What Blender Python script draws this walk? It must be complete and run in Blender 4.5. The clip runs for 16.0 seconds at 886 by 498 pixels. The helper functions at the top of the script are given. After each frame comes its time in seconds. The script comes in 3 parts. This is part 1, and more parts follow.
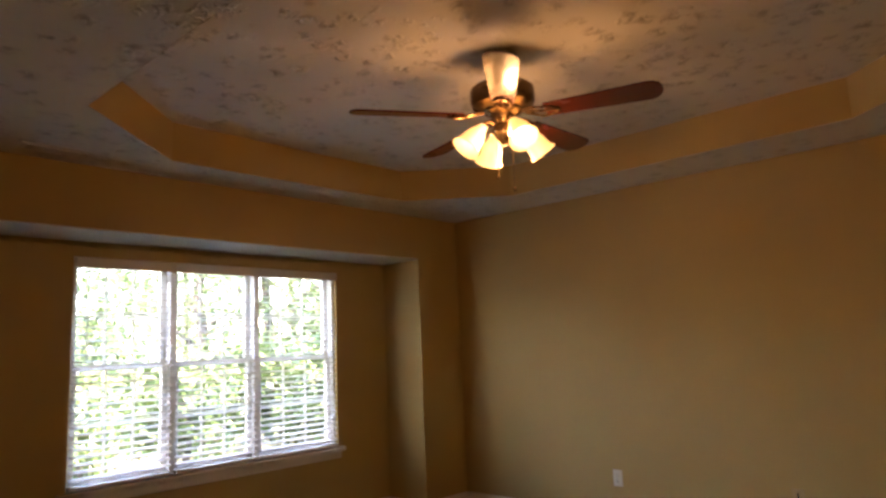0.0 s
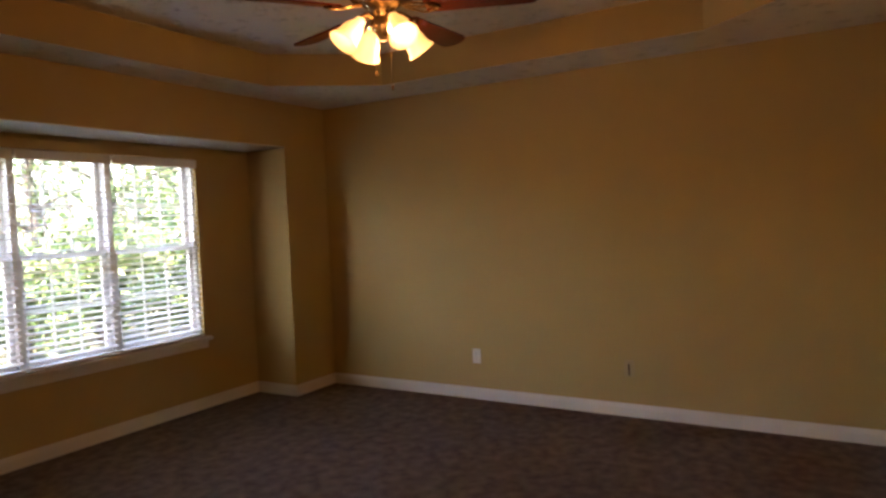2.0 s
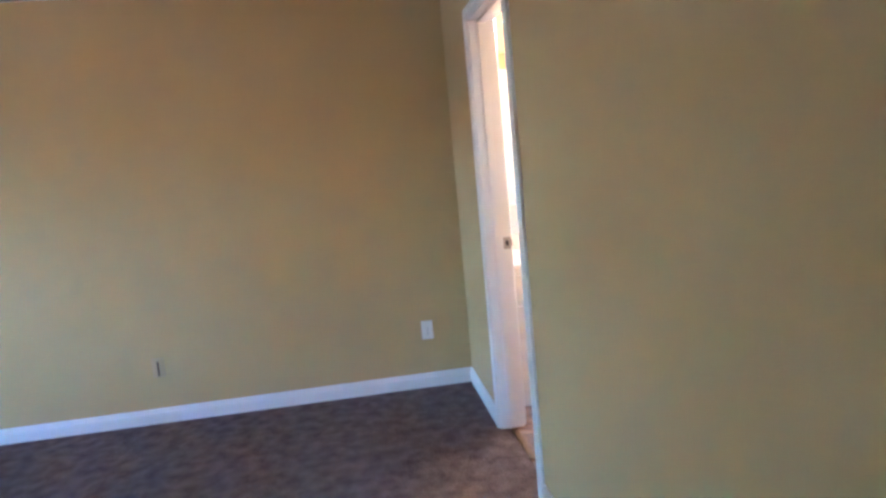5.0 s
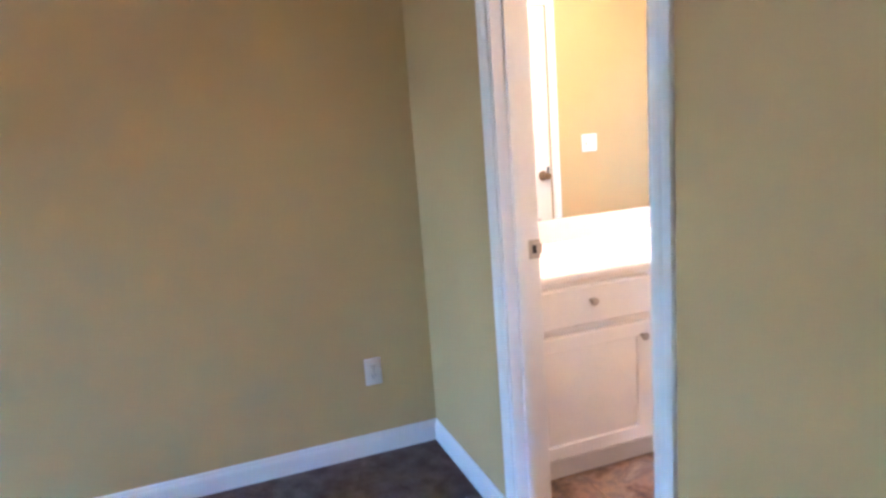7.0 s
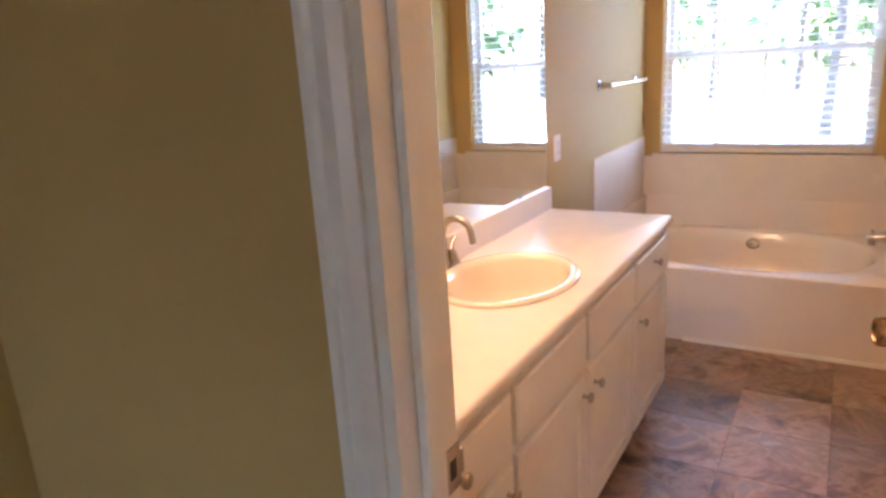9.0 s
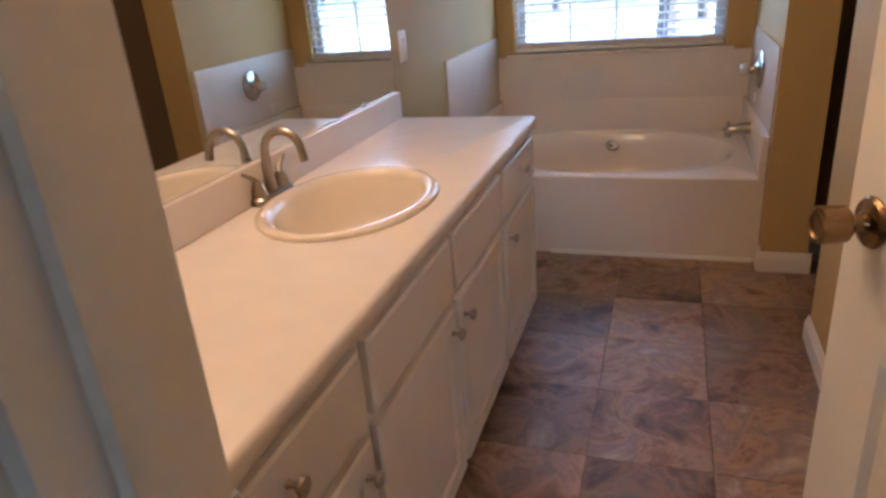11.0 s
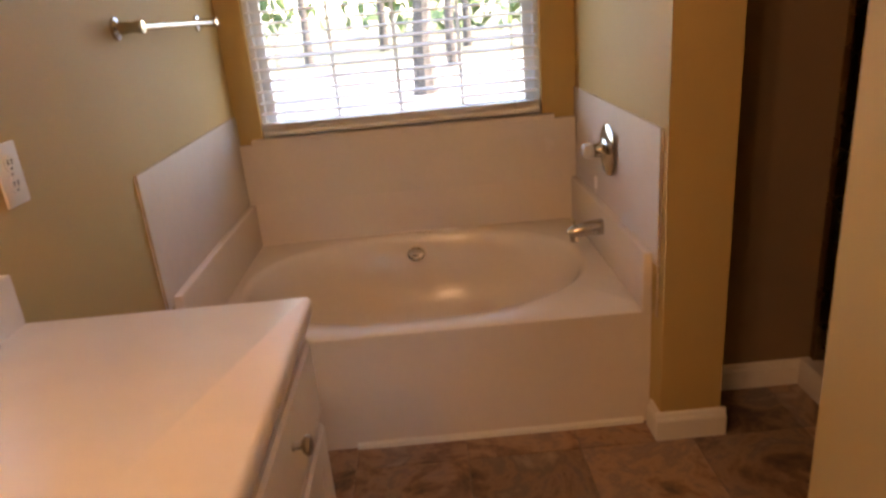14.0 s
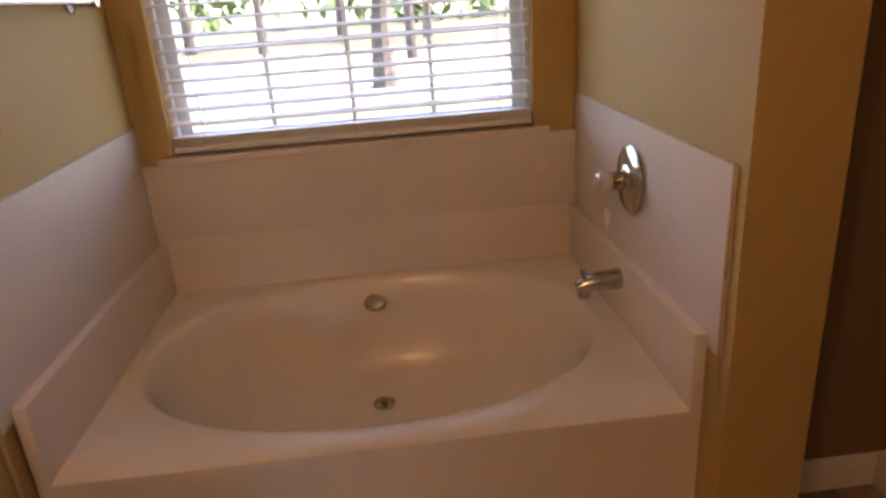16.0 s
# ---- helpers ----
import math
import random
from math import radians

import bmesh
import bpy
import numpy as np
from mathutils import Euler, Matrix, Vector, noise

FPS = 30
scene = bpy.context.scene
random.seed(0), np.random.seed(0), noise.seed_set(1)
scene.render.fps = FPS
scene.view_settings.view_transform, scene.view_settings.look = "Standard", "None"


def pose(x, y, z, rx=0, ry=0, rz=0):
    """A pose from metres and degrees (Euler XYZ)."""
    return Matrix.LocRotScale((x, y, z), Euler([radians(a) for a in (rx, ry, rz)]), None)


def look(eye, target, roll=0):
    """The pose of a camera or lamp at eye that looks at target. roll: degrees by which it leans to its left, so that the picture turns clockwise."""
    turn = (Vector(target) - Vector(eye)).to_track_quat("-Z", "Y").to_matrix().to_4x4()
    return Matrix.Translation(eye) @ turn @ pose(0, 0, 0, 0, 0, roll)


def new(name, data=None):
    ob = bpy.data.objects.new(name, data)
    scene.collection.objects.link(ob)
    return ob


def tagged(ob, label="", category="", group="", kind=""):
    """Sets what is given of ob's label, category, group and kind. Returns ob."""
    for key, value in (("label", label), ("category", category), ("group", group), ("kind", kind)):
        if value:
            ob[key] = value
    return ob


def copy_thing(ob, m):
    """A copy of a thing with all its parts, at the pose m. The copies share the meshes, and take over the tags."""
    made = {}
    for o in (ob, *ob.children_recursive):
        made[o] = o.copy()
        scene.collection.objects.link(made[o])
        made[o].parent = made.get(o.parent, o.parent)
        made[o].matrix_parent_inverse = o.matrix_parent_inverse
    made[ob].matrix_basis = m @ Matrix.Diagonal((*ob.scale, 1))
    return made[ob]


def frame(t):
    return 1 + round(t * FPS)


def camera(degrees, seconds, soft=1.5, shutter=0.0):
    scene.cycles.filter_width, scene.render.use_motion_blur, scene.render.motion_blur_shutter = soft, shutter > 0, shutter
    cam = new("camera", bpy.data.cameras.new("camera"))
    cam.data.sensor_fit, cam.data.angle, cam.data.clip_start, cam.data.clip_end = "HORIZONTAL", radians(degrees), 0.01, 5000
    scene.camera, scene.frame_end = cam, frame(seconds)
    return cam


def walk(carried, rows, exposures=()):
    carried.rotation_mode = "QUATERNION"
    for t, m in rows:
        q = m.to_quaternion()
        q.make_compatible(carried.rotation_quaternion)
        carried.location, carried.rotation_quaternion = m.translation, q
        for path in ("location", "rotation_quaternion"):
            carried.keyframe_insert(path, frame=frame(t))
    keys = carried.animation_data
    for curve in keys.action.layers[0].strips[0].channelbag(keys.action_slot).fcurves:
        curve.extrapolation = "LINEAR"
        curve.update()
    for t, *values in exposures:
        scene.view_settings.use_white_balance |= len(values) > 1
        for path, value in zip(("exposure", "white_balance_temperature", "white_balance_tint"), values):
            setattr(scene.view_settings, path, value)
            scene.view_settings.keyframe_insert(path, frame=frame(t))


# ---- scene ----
cam = camera(67.0, 16.0, soft=2.8, shutter=0.3)
PATH = [
    (0, (-4.507, 0.537, 1.335), (-3.05, 1.877, 1.622), -2.4),
    (0.5, (-4.538, 0.528, 1.348), (-3.019, 1.807, 1.589), -2.5),
    (1, (-4.554, 0.543, 1.362), (-2.969, 1.75, 1.537), -3.1),
    (1.5, (-4.579, 0.549, 1.397), (-2.93, 1.681, 1.421), -2.9),
    (2, (-4.599, 0.564, 1.425), (-2.887, 1.594, 1.337), -2.4),
    (2.5, (-4.65, 0.54, 1.451), (-2.858, 1.422, 1.352), -2.8),
    (3, (-4.603, 0.544, 1.467), (-2.738, 1.25, 1.311), -2.5),
    (3.5, (-4.566, 0.51, 1.458), (-2.65, 1.042, 1.25), -1.5),
    (4, (-4.41, 0.569, 1.434), (-2.439, 0.777, 1.163), -1.4),
    (4.5, (-4.291, 0.596, 1.42), (-2.311, 0.489, 1.157), -3.7),
    (4.7, (-4.19, 0.61, 1.415), (-2.216, 0.436, 1.146), -4.4),
    (6.8, (-2.778, 0.806, 1.372), (-0.907, 0.182, 1.04), -5.6),
    (7, (-2.604, 0.833, 1.374), (-0.754, 0.177, 0.99), -4.4),
    (7.5, (-2.121, 0.909, 1.418), (-0.358, 0.028, 1.076), -4.5),
    (8, (-1.688, 0.776, 1.42), (-0.079, -0.333, 0.993), -4.0),
    (8.5, (-1.42, 0.592, 1.426), (-0.036, -0.758, 0.912), -5.3),
    (9, (-1.179, 0.511, 1.432), (-0.176, -1.14, 0.912), -3.5),
    (9.2, (-1.134, 0.495, 1.421), (-0.205, -1.196, 0.895), -4.2),
    (11.3, (-1.069, 0.102, 1.298), (-0.469, -1.632, 0.504), -5.3),
    (11.5, (-1.065, 0.057, 1.297), (-0.48, -1.673, 0.481), -6.2),
    (12, (-1.012, -0.063, 1.277), (-0.648, -1.823, 0.399), -6.3),
    (12.5, (-1.019, -0.275, 1.263), (-0.846, -2.064, 0.385), -4.0),
    (13, (-1.039, -0.523, 1.268), (-0.997, -2.383, 0.533), -6.0),
    (13.5, (-0.937, -0.8, 1.257), (-0.965, -2.67, 0.548), -3.4),
    (14, (-0.852, -1.08, 1.284), (-0.871, -2.961, 0.605), -5.1),
    (14.5, (-0.906, -1.344, 1.279), (-0.889, -3.234, 0.626), -5.6),
    (15, (-0.933, -1.495, 1.267), (-0.809, -3.381, 0.612), -3.2),
    (15.5, (-0.912, -1.619, 1.255), (-0.968, -3.488, 0.545), -2.8),
    (16, (-0.856, -1.698, 1.257), (-0.99, -3.563, 0.545), -4.2),
]
walk(cam, [(t, look(eye, target, roll)) for t, eye, target, roll in PATH], exposures=[(0, 4.7, 7600, 26), (2.0, 4.6, 7800, 26), (3.0, 5.4, 4950, 18), (3.5, 5.85, 4250, 14), (7.0, 6.15, 4300, 14), (8.0, 5.55, 4900, 20), (9, 4.8, 5900, 22), (11.5, 3.87, 4750, 11), (12.0, 4.2, 4150, 7), (12.5, 4.2, 4350, 8), (13.1, 4.12, 6700, 20), (14, 3.88, 7500, 25), (15, 3.57, 7700, 29), (16, 3.53, 7300, 29)])

# ---------------------------------------------------------------- light
world = bpy.data.worlds.new("sky")
world.use_nodes = True
scene.world = world
sky = world.node_tree.nodes.new("ShaderNodeTexSky")
sky.sky_type = 'NISHITA'
sky.sun_disc = False
sky.sun_elevation = radians(58)
sky.sun_rotation = radians(270)
world.node_tree.links.new(sky.outputs[0], world.node_tree.nodes["Background"].inputs[0])
world.node_tree.nodes["Background"].inputs[1].default_value = 0.15
sun = new("sun", bpy.data.lights.new("sun", "SUN"))
sun.data.energy, sun.data.angle, sun.data.color = 3.4, radians(0.5), (1, .95, .87)
sun.matrix_world = look((-30, 4, 48), (0, 1, 0))


def bulb(name, at, watts, colour=(1, .56, .24), size=.03):
    lamp = new(name, bpy.data.lights.new(name, "POINT"))
    lamp.data.energy, lamp.data.color, lamp.data.shadow_soft_size = watts, colour, size
    lamp.location = at
    return lamp


FAN = Vector((-2.10, 2.335, 0))
for k in range(2):
    a = radians(217 + 180 * k)
    bulb("fan_bulb", (FAN.x + .15 * math.cos(a), FAN.y + .15 * math.sin(a), 2.235), 2 * 0.10, size=.05)
for k in range(2):
    bulb("vanity_bulb", (-.205, -.72 - .48 * k, 2.17), 2 * 0.54, (1, .64, .36), .06)


# ---------------------------------------------------------------- materials
def mat(name, colour, rough=.6, metal=0.0, var=.12, scale=3.0, bump=0.0, bscale=60.0, colour2=None, spec=.5, coat=0.0, detail=6, jitter=0.0):
    """Principled surface with large and fine variation of colour, roughness and relief."""
    m = bpy.data.materials.new(name)
    m.use_nodes = True
    t, n, k = m.node_tree, m.node_tree.nodes, m.node_tree.links
    p = n["Principled BSDF"]
    co = n.new("ShaderNodeTexCoord")
    big, fine = n.new("ShaderNodeTexNoise"), n.new("ShaderNodeTexNoise")
    big.inputs["Scale"].default_value, big.inputs["Detail"].default_value = scale, detail
    fine.inputs["Scale"].default_value, fine.inputs["Detail"].default_value = bscale, 4
    k.new(co.outputs["Object"], big.inputs["Vector"]); k.new(co.outputs["Object"], fine.inputs["Vector"])
    mix = n.new("ShaderNodeMix"); mix.data_type = 'RGBA'
    c2 = colour2 or tuple(c * (1 - var) for c in colour)
    mix.inputs[6].default_value, mix.inputs[7].default_value = (*colour, 1), (*c2, 1)
    ramp = n.new("ShaderNodeMapRange")
    ramp.inputs[1].default_value, ramp.inputs[2].default_value = .35, .65
    k.new(big.outputs[0], ramp.inputs[0]); k.new(ramp.outputs[0], mix.inputs[0])
    mix2 = n.new("ShaderNodeMix"); mix2.data_type = 'RGBA'; mix2.blend_type = 'MULTIPLY'
    mix2.inputs[0].default_value = min(1, var * 1.5)
    k.new(mix.outputs[2], mix2.inputs[6]); k.new(fine.outputs[0], mix2.inputs[7])
    out = mix2.outputs[2]
    if jitter:
        info, hsv = n.new("ShaderNodeObjectInfo"), n.new("ShaderNodeHueSaturation")
        mr = n.new("ShaderNodeMapRange"); mr.inputs[3].default_value, mr.inputs[4].default_value = 1 - jitter, 1 + jitter
        k.new(info.outputs["Random"], mr.inputs[0]); k.new(mr.outputs[0], hsv.inputs["Value"]); k.new(out, hsv.inputs["Color"])
        out = hsv.outputs[0]
    k.new(out, p.inputs["Base Color"])
    rr = n.new("ShaderNodeMapRange"); rr.inputs[3].default_value, rr.inputs[4].default_value = max(.03, rough - .06), min(1, rough + .06)
    k.new(big.outputs[0], rr.inputs[0]); k.new(rr.outputs[0], p.inputs["Roughness"])
    p.inputs["Metallic"].default_value = metal
    p.inputs["Specular IOR Level"].default_value = spec
    p.inputs["Coat Weight"].default_value = coat
    if bump:
        b = n.new("ShaderNodeBump"); b.inputs["Strength"].default_value, b.inputs["Distance"].default_value = bump, .01
        k.new(fine.outputs[0], b.inputs["Height"]); k.new(b.outputs[0], p.inputs["Normal"])
    return m


def glass(name, rough=0.0):
    m = bpy.data.materials.new(name); m.use_nodes = True
    p = m.node_tree.nodes["Principled BSDF"]
    p.inputs["Base Color"].default_value, p.inputs["Roughness"].default_value = (.95, .98, .97, 1), rough
    p.inputs["Transmission Weight"].default_value, p.inputs["IOR"].default_value = 1, 1.05
    return m


def glow(name, colour, strength):
    m = bpy.data.materials.new(name); m.use_nodes = True
    p = m.node_tree.nodes["Principled BSDF"]
    p.inputs["Base Color"].default_value, p.inputs["Roughness"].default_value = (.9, .85, .75, 1), .35
    p.inputs["Emission Color"].default_value, p.inputs["Emission Strength"].default_value = (*colour, 1), strength
    return m


def wood(name, c1, c2, rough=.25):
    m = mat(name, c1, rough, var=.1, scale=5, bump=.05, bscale=90, coat=.4)
    n, k = m.node_tree.nodes, m.node_tree.links
    co, mp, nz = n.new("ShaderNodeTexCoord"), n.new("ShaderNodeMapping"), n.new("ShaderNodeTexNoise")
    mp.inputs["Scale"].default_value = (3, 60, 20)
    nz.inputs["Scale"].default_value, nz.inputs["Detail"].default_value = 1.5, 5
    mx = n.new("ShaderNodeMix"); mx.data_type = 'RGBA'
    mx.inputs[6].default_value, mx.inputs[7].default_value = (*c1, 1), (*c2, 1)
    k.new(co.outputs["Object"], mp.inputs["Vector"]); k.new(mp.outputs[0], nz.inputs["Vector"])
    k.new(nz.outputs[0], mx.inputs[0]); k.new(mx.outputs[2], n["Principled BSDF"].inputs["Base Color"])
    return m


def stomped(name):
    """White ceiling paint pressed with a crow's-foot brush: raised tufts of plaster, their shade added as darker
    colour.
    """
    m = mat(name, (.74, .70, .64), .85, var=.1, scale=4, bump=.25, bscale=45)
    n, k = m.node_tree.nodes, m.node_tree.links
    co, vo, nz = n.new("ShaderNodeTexCoord"), n.new("ShaderNodeTexVoronoi"), n.new("ShaderNodeTexNoise")
    nz.inputs["Scale"].default_value, nz.inputs["Detail"].default_value = 26, 6
    vo.inputs["Scale"].default_value = 9
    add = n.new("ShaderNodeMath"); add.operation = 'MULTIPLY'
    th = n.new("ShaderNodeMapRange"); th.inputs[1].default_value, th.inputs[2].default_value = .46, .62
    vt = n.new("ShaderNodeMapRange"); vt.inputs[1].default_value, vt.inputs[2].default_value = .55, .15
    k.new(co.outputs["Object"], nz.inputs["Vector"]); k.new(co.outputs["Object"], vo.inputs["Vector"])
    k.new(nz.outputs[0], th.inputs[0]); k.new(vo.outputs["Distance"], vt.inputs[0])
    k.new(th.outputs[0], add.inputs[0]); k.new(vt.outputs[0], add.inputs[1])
    b = n.new("ShaderNodeBump"); b.inputs["Strength"].default_value, b.inputs["Distance"].default_value = .8, .014
    k.new(add.outputs[0], b.inputs["Height"]); k.new(b.outputs[0], n["Principled BSDF"].inputs["Normal"])
    # relief shade painted in: base colour darkens where the tufts stand
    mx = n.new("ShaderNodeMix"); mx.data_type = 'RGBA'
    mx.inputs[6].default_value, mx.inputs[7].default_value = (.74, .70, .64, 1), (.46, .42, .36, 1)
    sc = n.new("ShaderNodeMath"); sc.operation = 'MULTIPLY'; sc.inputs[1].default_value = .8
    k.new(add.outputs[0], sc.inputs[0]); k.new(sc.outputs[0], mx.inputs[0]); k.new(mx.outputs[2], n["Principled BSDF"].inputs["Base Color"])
    return m


def slate(name):
    """Vinyl floor tile printed as mottled slate in grey, tan and rust brown."""
    m = mat(name, (.30, .19, .12), .38, var=.25, scale=7, bump=.12, bscale=70, colour2=(.15, .11, .09), detail=9)
    n, k = m.node_tree.nodes, m.node_tree.links
    co, info, add = n.new("ShaderNodeTexCoord"), n.new("ShaderNodeObjectInfo"), n.new("ShaderNodeVectorMath")
    mul = n.new("ShaderNodeMath"); mul.operation = 'MULTIPLY'; mul.inputs[1].default_value = 37
    k.new(info.outputs["Random"], mul.inputs[0]); k.new(co.outputs["Object"], add.inputs[0]); k.new(mul.outputs[0], add.inputs[1])
    nz = n.new("ShaderNodeTexNoise"); nz.inputs["Scale"].default_value, nz.inputs["Detail"].default_value, nz.inputs["Distortion"].default_value = 4.6, 9, .5
    nz.inputs["Roughness"].default_value = .66
    k.new(add.outputs[0], nz.inputs["Vector"])
    cr = n.new("ShaderNodeValToRGB")
    stops = [(.34, (.07, .046, .038)), (.43, (.20, .115, .072)), (.50, (.33, .215, .14)), (.56, (.20, .14, .115)), (.72, (.46, .36, .27))]
    while len(cr.color_ramp.elements) < len(stops):
        cr.color_ramp.elements.new(.5)
    for e, (p, c) in zip(cr.color_ramp.elements, stops):
        e.position, e.color = p, (*c, 1)
    k.new(nz.outputs[0], cr.inputs[0])
    mr = n.new("ShaderNodeMapRange"); mr.inputs[3].default_value, mr.inputs[4].default_value = .78, 1.45
    k.new(info.outputs["Random"], mr.inputs[0])
    hs = n.new("ShaderNodeHueSaturation"); k.new(mr.outputs[0], hs.inputs["Value"]); k.new(cr.outputs[0], hs.inputs["Color"])
    k.new(hs.outputs[0], n["Principled BSDF"].inputs["Base Color"])
    return m


PAINT = mat("yellow_wall_paint", (.545, .385, .150), .62, var=.05, scale=1.2, bump=.06, bscale=220, spec=.3)
# deeper brown than PAINT, used on the shower room walls only
BROWN = mat("brown_wall_colour", (.27, .18, .105), .62, var=.06, scale=1.2, bump=.06, bscale=220, spec=.3)
CEIL = stomped("stomped_ceiling")
FLAT_CEIL = mat("soffit_paint", (.74, .70, .64), .8, var=.08, scale=3, bump=.3, bscale=60)
TRIM = mat("white_trim_paint", (.80, .77, .72), .32, var=.05, scale=4, bump=.03, bscale=80)
DOORP = mat("white_door_paint", (.80, .76, .68), .36, var=.05, scale=3, bump=.05, bscale=120)
CABP = mat("white_cabinet_paint", (.80, .755, .70), .33, var=.05, scale=5, bump=.03, bscale=90)
CARPET = mat("brown_carpet", (.45, .335, .28), .98, var=.62, scale=13, bump=1.0, bscale=210, colour2=(.28, .205, .168), spec=.1, detail=9)
cn, ck = CARPET.node_tree.nodes, CARPET.node_tree.links
tuft = cn.new("ShaderNodeTexNoise")
tuft.inputs["Scale"].default_value, tuft.inputs["Detail"].default_value, tuft.inputs["Distortion"].default_value = 38, 6, 1.0
tco = cn.new("ShaderNodeTexCoord"); ck.new(tco.outputs["Object"], tuft.inputs["Vector"])
tb = cn.new("ShaderNodeBump"); tb.inputs["Strength"].default_value, tb.inputs["Distance"].default_value = 1.0, .04
ck.new(tuft.outputs[0], tb.inputs["Height"])
ck.new(tb.outputs[0], [n for n in cn if n.bl_idname == "ShaderNodeBump" and n != tb][0].inputs["Normal"])
CLEAR = mat("clear_acrylic", (.62, .59, .54), .08, var=.05, scale=20, coat=.6)
LAMI = mat("counter_laminate", (.80, .735, .68), .34, var=.04, scale=12, bump=.02, bscale=300)
BISQUE = mat("bisque_porcelain", (.82, .75, .65), .12, var=.03, scale=3, coat=.5)
ACRYL = mat("bisque_acrylic", (.80, .72, .65), .22, var=.04, scale=2, bump=.02, bscale=50, coat=.3)
SURR = mat("surround_panel", (.78, .71, .64), .25, var=.05, scale=5, bump=.03, bscale=60)
CHROME = mat("chrome", (.58, .56, .53), .13, metal=1, var=.05, scale=8)
NICKEL = mat("brushed_nickel", (.46, .41, .35), .3, metal=1, var=.1, scale=20, bump=.03, bscale=300)
BRASS = mat("antique_brass", (.36, .24, .12), .28, metal=1, var=.2, scale=12)
BLADE = wood("cherry_blade", (.16, .035, .018), (.075, .016, .010))
PLAST = mat("white_plastic", (.78, .74, .66), .4, var=.03, scale=10)
ALMOND = mat("almond_plate", (.52, .38, .18), .5, var=.03, scale=10)
DARK = mat("dark_slot", (.03, .025, .02), .6)
VINYL = mat("white_vinyl", (.80, .80, .78), .4, var=.04, scale=6)
SLAT = mat("white_blind_slat", (.82, .80, .76), .45, var=.04, scale=9)
CORD = mat("blind_cord", (.70, .68, .62), .8, var=.1, scale=40)
PANE = glass("window_glass")
SHGLASS = glass("shower_glass", .05)
MIRROR = mat("mirror_silver", (.86, .88, .86), .03, metal=1, var=.0, scale=2)
MIRROR.node_tree.nodes["Principled BSDF"].inputs["Roughness"].default_value = .01
for link in list(MIRROR.node_tree.nodes["Principled BSDF"].inputs["Roughness"].links):
    MIRROR.node_tree.links.remove(link)
SHADE = glow("lit_frosted_glass", (1, .50, .15), .06)
BULB = glow("lit_globe", (1, .68, .38), .2)
TILE = slate("slate_vinyl")
GROUT = mat("floor_backing", (.20, .165, .135), .7, var=.2, scale=20)
LINING = mat("shower_lining", (.42, .34, .25), .35, var=.08, scale=4, bump=.03, bscale=60)
CAULK = mat("old_caulk", (.62, .48, .30), .6, var=.2, scale=30)
BARK = mat("bark", (.19, .16, .13), .95, var=.5, scale=9, bump=1, bscale=35)
LEAF = mat("leaf", (.085, .15, .04), .55, var=.3, scale=1.3, colour2=(.13, .19, .07))
GRASS = mat("lawn", (.075, .09, .04), .95, var=.4, scale=.35, bump=.6, bscale=30, colour2=(.14, .125, .075))
ROADM = mat("pale_concrete", (.24, .235, .225), .9, var=.2, scale=.5, bump=.2, bscale=40)
SIDING = mat("pale_siding", (.7, .68, .64), .7, var=.08, scale=1)
ROOFM = mat("roof_slab_dark", (.12, .10, .09), .9, var=.3, scale=5)


# ---------------------------------------------------------------- mesh helpers
def add_box(bm, a, b, bevel=0.0):
    lo, hi = [min(p, q) for p, q in zip(a, b)], [max(p, q) for p, q in zip(a, b)]
    r = bmesh.ops.create_cube(bm, size=1)
    for v in r["verts"]:
        v.co = [(lo[i] + hi[i]) / 2 + v.co[i] * (hi[i] - lo[i]) for i in range(3)]
    if bevel:
        es = {e for v in r["verts"] for e in v.link_edges}
        bmesh.ops.bevel(bm, geom=list(es), offset=bevel, segments=2, affect='EDGES', profile=.6)


def boxes(*items, bevel=0.0):
    bm = bmesh.new()
    for a, b in items:
        add_box(bm, a, b, bevel)
    return bm


def lathe(bm, prof, n=24, m=Matrix()):
    """Turned shape: prof is (radius, height) from end to end, about the z axis of m."""
    rings = []
    for r, z in prof:
        rings.append([bm.verts.new(m @ Vector((r * math.cos(i * math.tau / n), r * math.sin(i * math.tau / n), z))) for i in range(n)] if r > 1e-5 else [bm.verts.new(m @ Vector((0, 0, z)))])
    for p, q in zip(rings, rings[1:]):
        for i in range(n):
            j = (i + 1) % n
            if len(p) == 1 and len(q) == 1:
                continue
            if len(p) == 1:
                bm.faces.new((p[0], q[j], q[i]))
            elif len(q) == 1:
                bm.faces.new((p[i], p[j], q[0]))
            else:
                bm.faces.new((p[i], p[j], q[j], q[i]))


def tube(bm, pts, r, n=10):
    """A pipe through pts; r is one radius or one for each point."""
    rs = r if isinstance(r, (list, tuple)) else [r] * len(pts)
    pts = [Vector(p) for p in pts]
    rings, ref = [], None
    for i, p in enumerate(pts):
        d = (pts[min(i + 1, len(pts) - 1)] - pts[max(i - 1, 0)]).normalized()
        if ref is None:
            ref = Vector((0, 0, 1)) if abs(d.z) < .9 else Vector((1, 0, 0))
        u = d.cross(ref).normalized(); w = u.cross(d).normalized(); ref = w
        rings.append([bm.verts.new(p + rs[i] * (math.cos(k * math.tau / n) * u + math.sin(k * math.tau / n) * w)) for k in range(n)])
    for p, q in zip(rings, rings[1:]):
        for k in range(n):
            bm.faces.new((p[k], p[(k + 1) % n], q[(k + 1) % n], q[k]))
    bm.faces.new(rings[0][::-1]); bm.faces.new(rings[-1])


